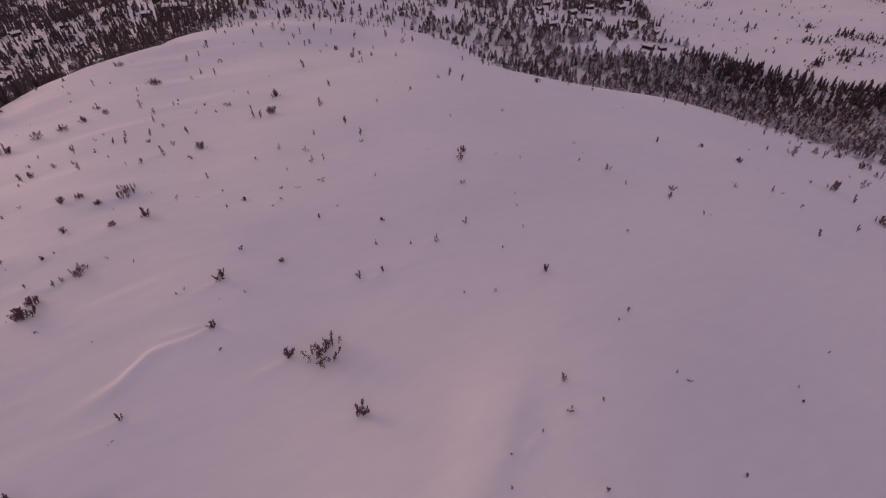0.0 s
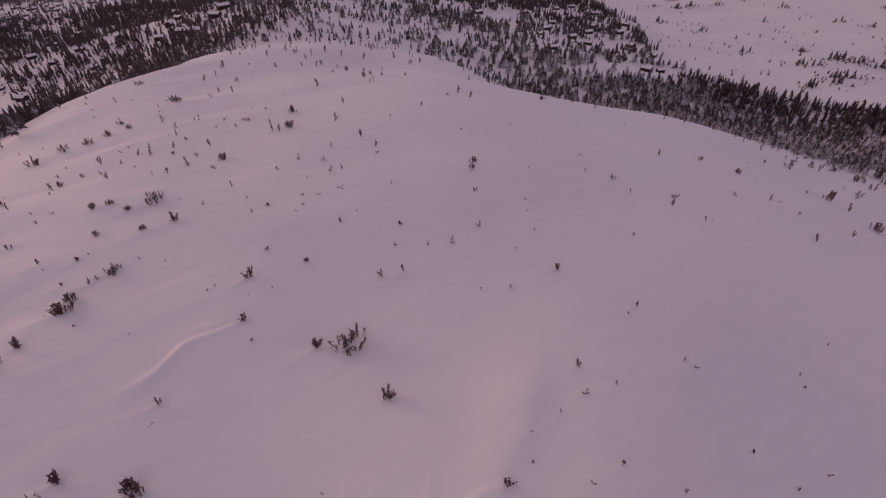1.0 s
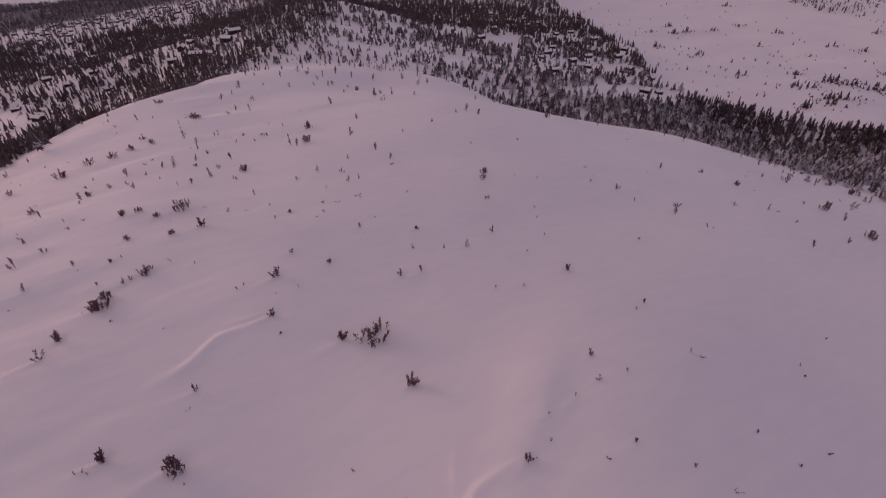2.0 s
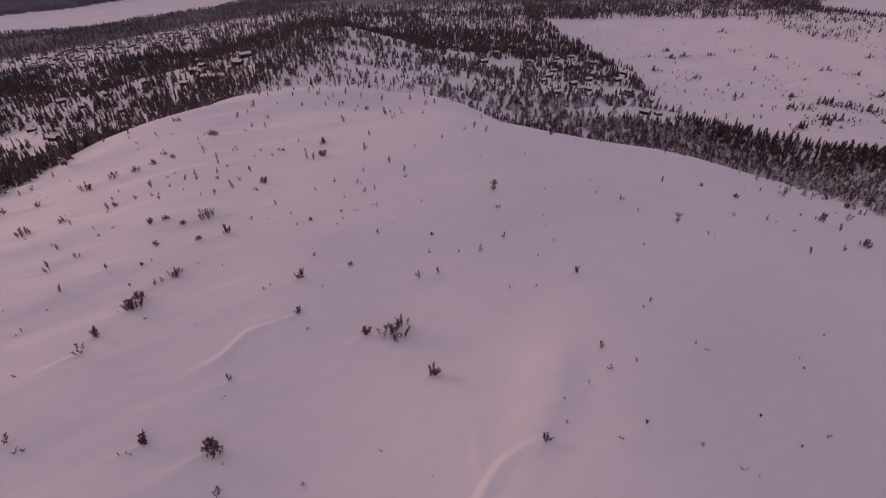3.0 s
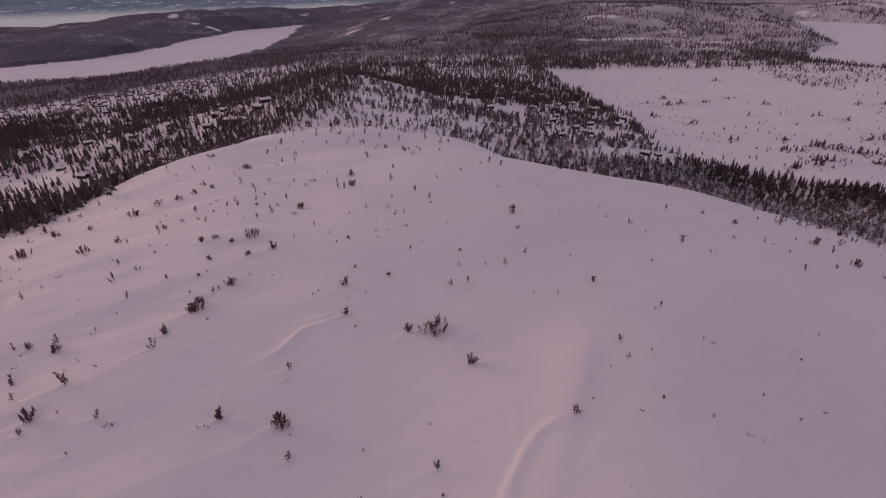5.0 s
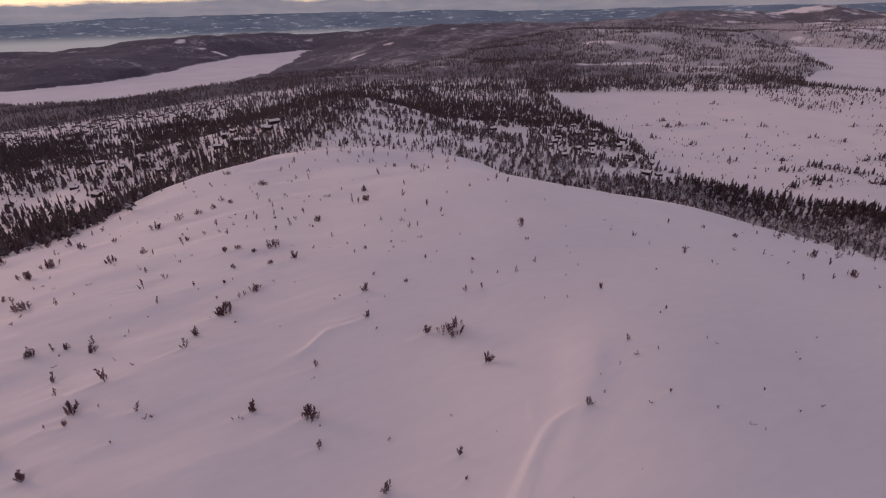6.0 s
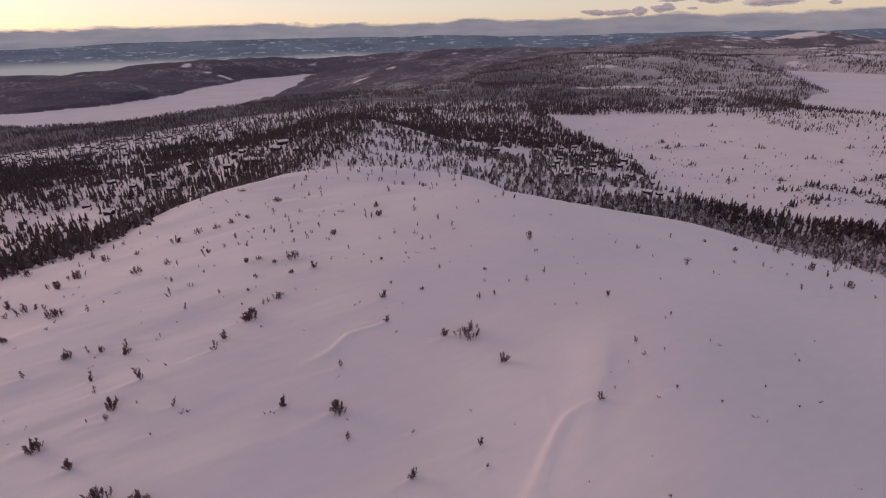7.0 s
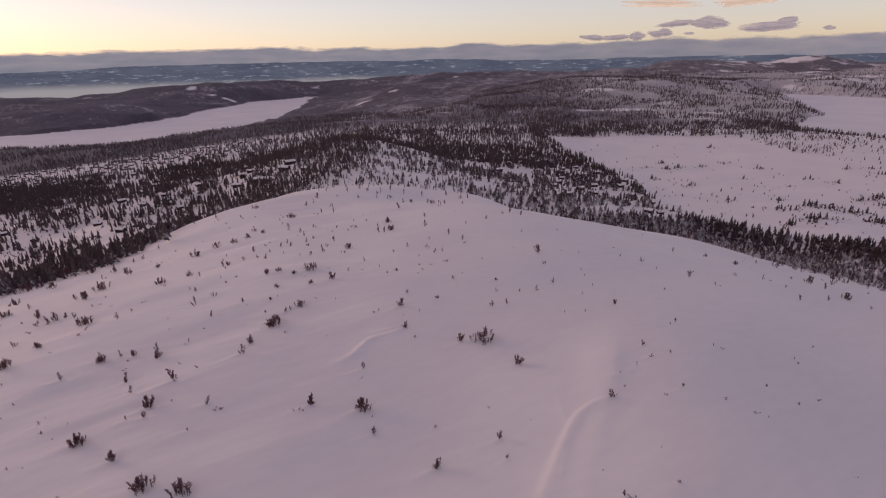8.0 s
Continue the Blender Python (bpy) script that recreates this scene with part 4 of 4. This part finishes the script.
def stunted_stem(seed):
    """Trunk and crown of a wind-bitten sapling, 1 m high: a thin column of needle-covered shoots with gaps."""
    rng = random.Random(seed)
    lean = Vector((rng.uniform(-0.14, 0.18), rng.uniform(-0.12, 0.12), 0))
    line = [Vector((0, 0, -0.3)), Vector((0, 0, 0.1)) + lean * 0.1, Vector((rng.uniform(-.04, .04), rng.uniform(-.04, .04), 0.5)) + lean * 0.5, Vector((0, 0, 0.95)) + lean]
    bm = bmesh.new()
    tapered(bm, list(zip(line, (0.04, 0.034, 0.024, 0.008))), 5)
    trunk = solid("trunk", bm, BARK)
    bm = bmesh.new()
    sprawl = seed % 3 == 0                             # every third one sprawls, the others stand as thin ragged spires
    bare = rng.uniform(0.02, 0.2)
    boughs = rng.randint(9, 13) if sprawl else rng.randint(11, 16)
    spread = rng.uniform(0.28, 0.40) if sprawl else rng.uniform(0.14, 0.25)
    for k in range(boughs):
        h = bare + (0.90 - bare) * (k + rng.uniform(-0.6, 0.6)) / boughs
        c = Vector((0, 0, h)) + lean * h
        t = k * 2.4 + rng.uniform(-0.9, 0.9)
        out = spread * (1.15 - h * 0.75) * rng.uniform(0.35, 1.5)
        tip = c + Vector((math.cos(t) * out, math.sin(t) * out, rng.uniform(0.04, 0.28)))
        fat = rng.uniform(0.04, 0.07)
        tuft(bm, c.lerp(tip, 0.25), tip, fat, rng)
        for _ in range(rng.randint(0, 2)):             # side shoots
            q = c.lerp(tip, rng.uniform(0.4, 0.8))
            tuft(bm, q, q + Vector((rng.uniform(-0.07, 0.07), rng.uniform(-0.07, 0.07), rng.uniform(0.08, 0.22))), fat * 0.75, rng)
    tuft(bm, Vector((0, 0, 0.72)) + lean * 0.8, Vector((0, 0, 1.0)) + lean, 0.045, rng)
    return trunk, solid("crown", bm, STUNTED)


STEMS = [stunted_stem(400 + k) for k in range(14)]


def stunted_spruces():
    rng = random.Random(7)
    for copse in COPSES.values():
        for x, y, size, stems in copse:
            z = float(relief(np.array([x]), np.array([y]))[0])
            thing = new("stunted_spruce" if stems < 3 else "spruce_clump")
            thing.matrix_basis = pose(x, y, z, 0, 0, rng.uniform(-25, 40))
            label = "dark stunted spruce standing in wind-packed snow" if stems < 3 else "clump of dark stunted spruces in wind-packed snow"
            tagged(thing, label, "spruce", "stunted spruces on the fell")
            count = 1 + (size > 1.0) if stems == 1 else (3 if stems == 2 else 4 * stems - 3)
            reach = (0.12 if stems == 1 else (0.58 if stems > 8 else (0.10 + 0.14 * math.sqrt(stems)) * (1.95 if y > 100 else 0.95))) * size
            tall = size * (1.0 if stems < 3 else 1.08 - 0.035 * stems)
            side, bend = rng.uniform(0, 6.283), rng.uniform(0.1, 0.35) * reach      # one side grows thicker
            for k in range(count):
                t, r = rng.uniform(0, 6.283), reach * rng.uniform(0.02, 1) ** 0.8
                out = r / reach
                h = max(0.3, tall * (rng.uniform(0.75, 0.95) if k == 0 else rng.uniform(*((0.4, 1.0) if stems < 6 else (0.32, 0.9))) * (1 - 0.35 * out)))
                if k == 0:
                    r *= 0.3
                trunk, crown = STEMS[rng.randrange(len(STEMS))]
                g = (0.34 + 0.72 * h) * rng.uniform(0.8, 1.2)
                dx, dy = (0.65 if stems < 5 else 1.0) * r * math.cos(t) + bend * out * math.cos(side), (0.65 if stems < 5 else 1.0) * (1.5 if stems > 8 else 1.0) * r * math.sin(t) + bend * out * math.sin(side)
                lie = radians((30 if stems < 5 else 16) * (1 if k % 3 else -0.6) * out * rng.uniform(0.3, 1.2) + rng.uniform(2, 10))
                stem = part("stem", trunk, thing, Matrix.Translation((dx, dy, 0)) @ Matrix.Rotation(lie, 4, (-math.sin(t), math.cos(t), 0)) @ pose(0, 0, 0, 0, 0, rng.uniform(0, 360)) @ Matrix.Diagonal((g, g, h, 1)))
                part("crown", crown, stem)


stunted_spruces()

# ---- cabins ----
def cabin_parts(long, wide, wall, pitch, panes=(-0.3, 0.05, 0.32)):
    """Meshes of a timber cabin: ridge along x, its base at z = 0."""
    top = wall + wide / 2 * pitch
    bm = bmesh.new()
    box(bm, -long / 2, -wide / 2, -1.5, long / 2, wide / 2, wall)
    for sx in (-1, 1):
        x0, x1 = sx * (long / 2 - 0.15), sx * long / 2
        a = [bm.verts.new((x, y, z)) for x in (x0, x1) for y, z in ((-wide / 2, wall), (wide / 2, wall), (0, top))]
        bm.faces.new(a[:3]), bm.faces.new(a[3:][::-1])
        bm.faces.new((a[0], a[2], a[5], a[3])), bm.faces.new((a[1], a[4], a[5], a[2]))
    walls = solid("wall", bm, LOGS)

    def slab(z0, thick, over, name, material):
        bm = bmesh.new()
        x, y = long / 2 + over, wide / 2 + over
        drop = over * pitch
        prof = [(-y, wall - drop), (0, top), (y, wall - drop), (y, wall - drop + thick * 0.8), (y * 0.5, (wall + top) / 2 + thick * 1.05), (0, top + thick), (-y * 0.5, (wall + top) / 2 + thick * 1.05), (-y, wall - drop + thick * 0.8)]
        ends = [[bm.verts.new((sx * x, py, pz + z0)) for py, pz in prof] for sx in (-1, 1)]
        n = len(prof)
        for k in range(n):
            bm.faces.new((ends[0][k], ends[0][(k + 1) % n], ends[1][(k + 1) % n], ends[1][k]))
        bm.faces.new(ends[0][::-1]), bm.faces.new(ends[1])
        bmesh.ops.recalc_face_normals(bm, faces=bm.faces[:])
        return solid(name, bm, material)

    roof = slab(0.02, 0.22, 0.6, "roof", LOGS)
    snow = slab(0.25, 0.4, 0.3, "roof_snow", ROOF_SNOW)
    bm = bmesh.new()
    box(bm, -0.55, -0.03, 0, 0.55, 0.03, 1.1)
    pane = solid("window", bm, GLASS_DARK)
    bm = bmesh.new()
    box(bm, -0.45, -0.04, 0, 0.45, 0.04, 2.0)
    door = solid("door", bm, BARK)
    bm = bmesh.new()
    box(bm, -0.35, -0.35, 0, 0.35, 0.35, 1.5)
    chimney = solid("chimney", bm, BARK)
    thing = new("cabin")
    part("wall", walls, thing)
    r = part("roof", roof, thing)
    part("roof_snow", snow, r, label="thick layer of clean roof snow")
    part("chimney", chimney, r, pose(long * 0.2, 0.6, top - 0.4))
    for k in panes:
        part("window", pane, thing, pose(long * k, -wide / 2 - 0.03, 0.9))
        part("window", pane, thing, pose(long * k, wide / 2 + 0.03, 0.9))
    part("door", door, thing, pose(long * 0.18, -wide / 2 - 0.04, 0.0))
    tagged(thing, "dark timber cabin with a snow-covered gable roof", "cabin", "cabins in the forest")
    return thing


def cabins():
    rng = random.Random(11)
    models = [cabin_parts(8.5, 5.2, 2.9, 0.48), cabin_parts(10.5, 6.0, 3.0, 0.45), cabin_parts(7.5, 5.0, 2.8, 0.5, (-0.2,)), cabin_parts(8.5, 5.4, 2.9, 0.46, (-0.25,))]
    spots = [(x, y, a) for x, y, a in KNOLL_CABINS + SLOPE_CABINS]
    for k in range(170):                              # rows of cabins further down
        row = k % 6
        along = rng.uniform(0, 1)
        spots.append((-620 + 330 * along + rng.uniform(-14, 14), 540 + 190 * along + 30 * row + rng.uniform(-13, 13), 30 + rng.uniform(-35, 35)))
    near = len(KNOLL_CABINS) + len(SLOPE_CABINS)
    used = [False] * 4
    for i, (x, y, turn) in enumerate(spots):
        k = rng.choice((0, 0, 1, 2)) if i < near else rng.choice((2, 3))
        z = float(relief(np.array([x]), np.array([y]))[0])
        turn += rng.uniform(-35, 35)
        m = pose(x, y, z, 0, 0, turn) @ Matrix.Scale(rng.uniform(0.62, 0.88), 4)
        if used[k]:
            copy_thing(models[k], m)
        else:
            models[k].matrix_basis, used[k] = m, True
    hall = cabin_parts(15.0, 5.5, 2.4, 0.3)        # the long low house at the wood's edge
    tagged(hall, "long low timber house with a snow-covered roof", "house")
    hall.matrix_basis = pose(-126, 365, float(relief(np.array([-126.0]), np.array([365.0]))[0]), 0, 0, 6)
    return spots


CABINS = cabins()

# ---- spruces at the forest's edge: each a thing ----
def spruce_models(needle):
    models = []
    for tv, tf in [spruce_template(9, 12, 300 + k, False) for k in range(6)]:
        crown = mesh_from("crown", tv, tf)
        crown.materials.append(needle)
        bm = bmesh.new()
        tapered(bm, [((0, 0, -0.08), 0.026), ((0, 0, 0.3), 0.018), ((0, 0, 0.9), 0.004)], 6)
        models.append((solid("trunk", bm, BARK), crown))
    return models


SPRUCE_MODELS = spruce_models(RIMED)
DARK_SPRUCE_MODELS = spruce_models(SPRUCE)


def edge_spruces():
    rng = np.random.default_rng(19)
    x, y = rng.uniform(-140, 260, 9000), rng.uniform(100, 320, 9000)
    d = edge_distance(FELL, x, y) + 12 * fbm(x, y, 30, 3, 53)
    ok = np.nonzero((d > -24) & (d < 22) & (rng.uniform(0, 1, 9000) < np.clip(0.14 + (d + 4) / 12, 0.14, 1)) & ((d > 0) | (x > 40)) & (edge_distance(BOG, x, y) > 5))[0][:300]
    z = relief(x[ok], y[ok])
    for i, k in enumerate(ok):
        trunk, crown = SPRUCE_MODELS[int(rng.integers(0, 6))]
        h = rng.uniform(2.2, 6.4) * (0.55 if -90 < x[k] < 45 else 1.0) * float(blend(0.34, 1, (d[k] + 3) / 16))
        broad = 1.1 if d[k] > 4 else 1.7
        thing = new("spruce_tree")
        thing.matrix_basis = pose(x[k], y[k], float(z[i]), 0, 0, rng.uniform(0, 360)) @ Matrix.Diagonal((h * broad, h * broad, h, 1))
        tagged(thing, "dark rime-dusted spruce at the edge of the open fell", "spruce", "spruces at the forest edge")
        part("trunk", trunk, thing)
        part("crown", crown, thing)


edge_spruces()


def outlying_spruces():
    """Low spruces that stand out on the open fell in front of the wood."""
    rng = np.random.default_rng(83)
    x, y = rng.uniform(-60, 170, 6000), rng.uniform(130, 300, 6000)
    d = edge_distance(FELL, x, y)
    ok = np.nonzero((d < 2) & (d > -60) & (rng.uniform(0, 1, 6000) < 0.12 * np.exp(d / np.where(x < 45, 24, 9))))[0][:120]
    z = relief(x[ok], y[ok])
    for i, k in enumerate(ok):
        trunk, crown = STEMS[int(rng.integers(0, len(STEMS)))]
        h = rng.uniform(1.0, 2.9)
        broad = (0.4 + 0.75 * h) * rng.uniform(0.9, 1.3)
        thing = new("low_spruce")
        thing.matrix_basis = pose(x[k], y[k], float(z[i]), 0, 0, rng.uniform(0, 360)) @ Matrix.Diagonal((broad, broad, h, 1))
        tagged(thing, "low wind-bitten spruce standing out on the snow", "spruce", "spruces out on the fell")
        part("trunk", trunk, thing)
        part("crown", crown, thing)


outlying_spruces()


def knoll_spruces():
    rng = np.random.default_rng(37)
    x, y, r = KNOLL_WOOD
    ok = np.nonzero(np.hypot(x + 10, y - 250) <= KNOLL_NEAR)[0]
    z = relief(x[ok], y[ok])
    for i, k in enumerate(ok):
        trunk, crown = DARK_SPRUCE_MODELS[int(rng.integers(0, 6))]
        h = 1.8 + 2.9 * r[k]
        thing = new("low_spruce")
        thing.matrix_basis = pose(x[k], y[k], float(z[i]), 0, 0, rng.uniform(0, 360)) @ Matrix.Diagonal((h * 1.6, h * 1.6, h, 1))
        tagged(thing, "low bushy spruce growing on the snowy knoll", "spruce", "spruces on the knoll")
        part("trunk", trunk, thing)
        part("crown", crown, thing)


knoll_spruces()

# ---- clumps of spruce on the bog ----
BOG_CLUMPS = [
    (227, 390, 2), (263, 390, 3), (243, 353, 6), (272, 367, 9), (278, 360, 4), (243, 322, 8), (327, 386, 7), (342, 391, 4), (290, 346, 9), (283, 319, 10), (325, 367, 3),
    (234, 312, 3), (233, 579, 3), (263, 571, 4), (227, 462, 2), (291, 575, 2), (259, 605, 3), (250, 567, 2), (294, 490, 1), (356, 455, 2), (334, 540, 2), (356, 685, 4),
    (346, 478, 2), (432, 510, 3), (419, 483, 4), (309, 449, 1), (218, 307, 4), (409, 513, 2), (323, 586, 2), (213, 506, 3),
]


def bog_spruces():
    """Loose clumps of small spruces, each tree a thing."""
    rng = np.random.default_rng(23)
    spots = [(cx + rng.normal(0, 0.8 + 0.45 * n), cy + rng.normal(0, 0.6 + 0.2 * n), rng.uniform(1.1, 5.6)) for cx, cy, n in BOG_CLUMPS for k in range(int(n * 1.5))]
    for k in range(120):
        spots.append((rng.uniform(180, 640), rng.uniform(260, 760), rng.uniform(0.8, 3.0)))
    for k in range(75):                               # stragglers along the wood's edge
        spots.append((176 + abs(rng.normal(0, 38)), rng.uniform(330, 640), rng.uniform(0.8, 3.4)))
    for x, y, h in spots:
        if edge_distance(BOG, np.array([x]), np.array([y]))[0] > -3:
            continue
        trunk, crown = DARK_SPRUCE_MODELS[int(rng.integers(0, 6))]
        thing = new("small_spruce")
        thing.matrix_basis = pose(x, y, float(relief(np.array([x]), np.array([y]))[0]), 0, 0, rng.uniform(0, 360)) @ Matrix.Diagonal((h * 1.25, h * 1.25, h, 1))
        tagged(thing, "small dark spruce standing on the snowy bog", "spruce", "spruces on the bog")
        part("trunk", trunk, thing)
        part("crown", crown, thing)


bog_spruces()


def scrub():
    """Low birch and juniper scrub between the trees."""
    rng = np.random.default_rng(91)
    x, y, r = scatter((-330, 200, -80, 480), 3600, 92, 16, 0.1)
    forest_mesh("slope_scrub", x, y, 0.6 + 1.5 * r, SMALL, STUNTED, "low grey scrub between the spruces on the slope", 93, 2.2)
    spots = [(cx + rng.normal(0, 3 + 0.9 * n), cy + rng.normal(0, 3 + 0.5 * n)) for cx, cy, n in BOG_CLUMPS for k in range(4 + 2 * n)]
    spots += [(rng.uniform(190, 420), rng.uniform(280, 460)) for k in range(90)]
    x, y = np.array(spots).T
    ok = edge_distance(BOG, x, y) < -4
    forest_mesh("bog_scrub", x[ok], y[ok], rng.uniform(0.5, 2.0, ok.sum()), SMALL, STUNTED, "low grey scrub poking out of the snowy bog", 94, 2.4)


scrub()

# ---- twig tips that pierce the snow ----
TIPS = {
    "lower_fell": [
        (-99.7, 109.3), (-93.1, 103), (-76.7, 96.2), (-77.2, 98.9), (-91.9, 106.7), (-85.1, 113.1), (-84.9, 117.9), (-71.3, 111.4), (-72.3, 107.8), (-73.9, 125.7), (-62.7, 116.8), (-90.3, 164.6),
        (-44.7, 80.3), (-49.7, 80.3), (-59.1, 82), (-73.8, 74.1), (-63.1, 66.1), (-80.9, 80.3), (-73.3, 70.8), (-63.3, 59.3), (-51.7, 53.3), (-35.8, 68.5), (-36.6, 68.1), (-23.8, 67.3),
        (-23.2, 67.6), (-22.4, 67.3), (6.6, 66.5), (33.2, 65.4), (45.1, 61.8), (44.8, 62.1), (46.3, 61.1), (53.6, 65.1), (57.9, 66.9), (41.9, 64.4), (49.5, 79.9), (63.1, 80.4),
        (123.6, 135.9), (107.1, 115.9), (91.4, 125.8), (90.7, 131.1), (103, 139.8), (120.3, 149.6), (34.7, 75.5), (27.8, 67.7), (25.5, 65.8), (21.9, 47.3), (22.3, 47.2), (6, 139.8),
    ],
    "upper_fell": [
        (11.8, 106.2), (17, 106.2), (10.1, 125.8), (0.4, 124.7), (-8.2, 105.1), (-14.7, 96.2), (-65.2, 145.5), (-64.2, 141.2), (-59.4, 131.1), (-52.8, 121.7), (-54.4, 119.1), (-86.9, 192.9),
        (-80.9, 185.6), (-78.1, 180.9), (-76.2, 190.5), (-71.6, 191), (-57.7, 178.1), (-61, 190.3), (-54.7, 150.8), (-54.4, 153.4), (-51.6, 144.4), (-45.1, 173.7), (-43.6, 169.7), (-29, 166.2),
        (-30.9, 166.6), (-36.1, 167.6), (-31.7, 177), (-36.2, 162.3), (-28.9, 138.3), (-27.8, 137.4), (-6, 122.4), (-3.1, 122.2), (1, 124.1),
    ],
}


def twig_models():
    """Small sprigs of a few bent shoots, some lying on the snow."""
    models = []
    for k in range(7):
        rng = random.Random(500 + k)
        bm = bmesh.new()
        base = Vector((0, 0, -0.08))
        for _ in range(rng.randint(2, 4)):
            mid = base + Vector((rng.uniform(-0.26, 0.26), rng.uniform(-0.16, 0.16), rng.uniform(0.2, 0.36)))
            tip = mid + Vector((rng.uniform(-0.3, 0.3), rng.uniform(-0.15, 0.15), rng.uniform(-0.08, 0.25)))
            tuft(bm, base, mid, rng.uniform(0.04, 0.07), rng)
            tuft(bm, mid, tip, rng.uniform(0.05, 0.09), rng)
        bmesh.ops.remove_doubles(bm, verts=bm.verts[:], dist=0.001)
        models.append(solid("twig_tip", bm, STUNTED))
    return models


def twig_tips():
    rng = random.Random(31)
    models = twig_models()
    for spots in TIPS.values():
        for x, y in spots:
            z = float(relief(np.array([x]), np.array([y]))[0])
            ob = new("twig_tip", models[rng.randrange(len(models))])
            size = rng.uniform(0.8, 1.3) * (1.0 if y < 90 else 1.5)
            ob.matrix_basis = pose(x, y, z, 0, 0, rng.uniform(0, 360)) @ Matrix.Scale(size, 4)
            tagged(ob, "dark bent twig tip poking through packed snow", "twig", "twig tips on the fell")


twig_tips()


def fine_twigs():
    rng = random.Random(29)
    bm = bmesh.new()
    made = 0
    while made < 110:
        x, y = rng.uniform(-115, 105), rng.uniform(50, 235)
        thin = 0.25 + 0.75 * max(0.0, min(1.0, (10 - x) / 70))
        if rng.uniform(0, 1) > thin or edge_distance(FELL, np.array([x]), np.array([y]))[0] > -6:
            continue
        z = float(relief(np.array([x]), np.array([y]))[0])
        h = rng.uniform(0.15, 0.5)
        for k in range(rng.randint(1, 3)):
            base = Vector((x + rng.uniform(-0.3, 0.3), y + rng.uniform(-0.3, 0.3), z - 0.1))
            tuft(bm, base, base + Vector((rng.uniform(-0.25, 0.25), rng.uniform(-0.2, 0.2), 0.1 + h * rng.uniform(0.5, 1.1))), rng.uniform(0.04, 0.09), rng)
        made += 1
    me = solid("fine_twigs", bm, STUNTED)
    tagged(new("fine_twigs", me), "fine dark twigs poking through the packed snow", "twigs", kind="stuff")


fine_twigs()
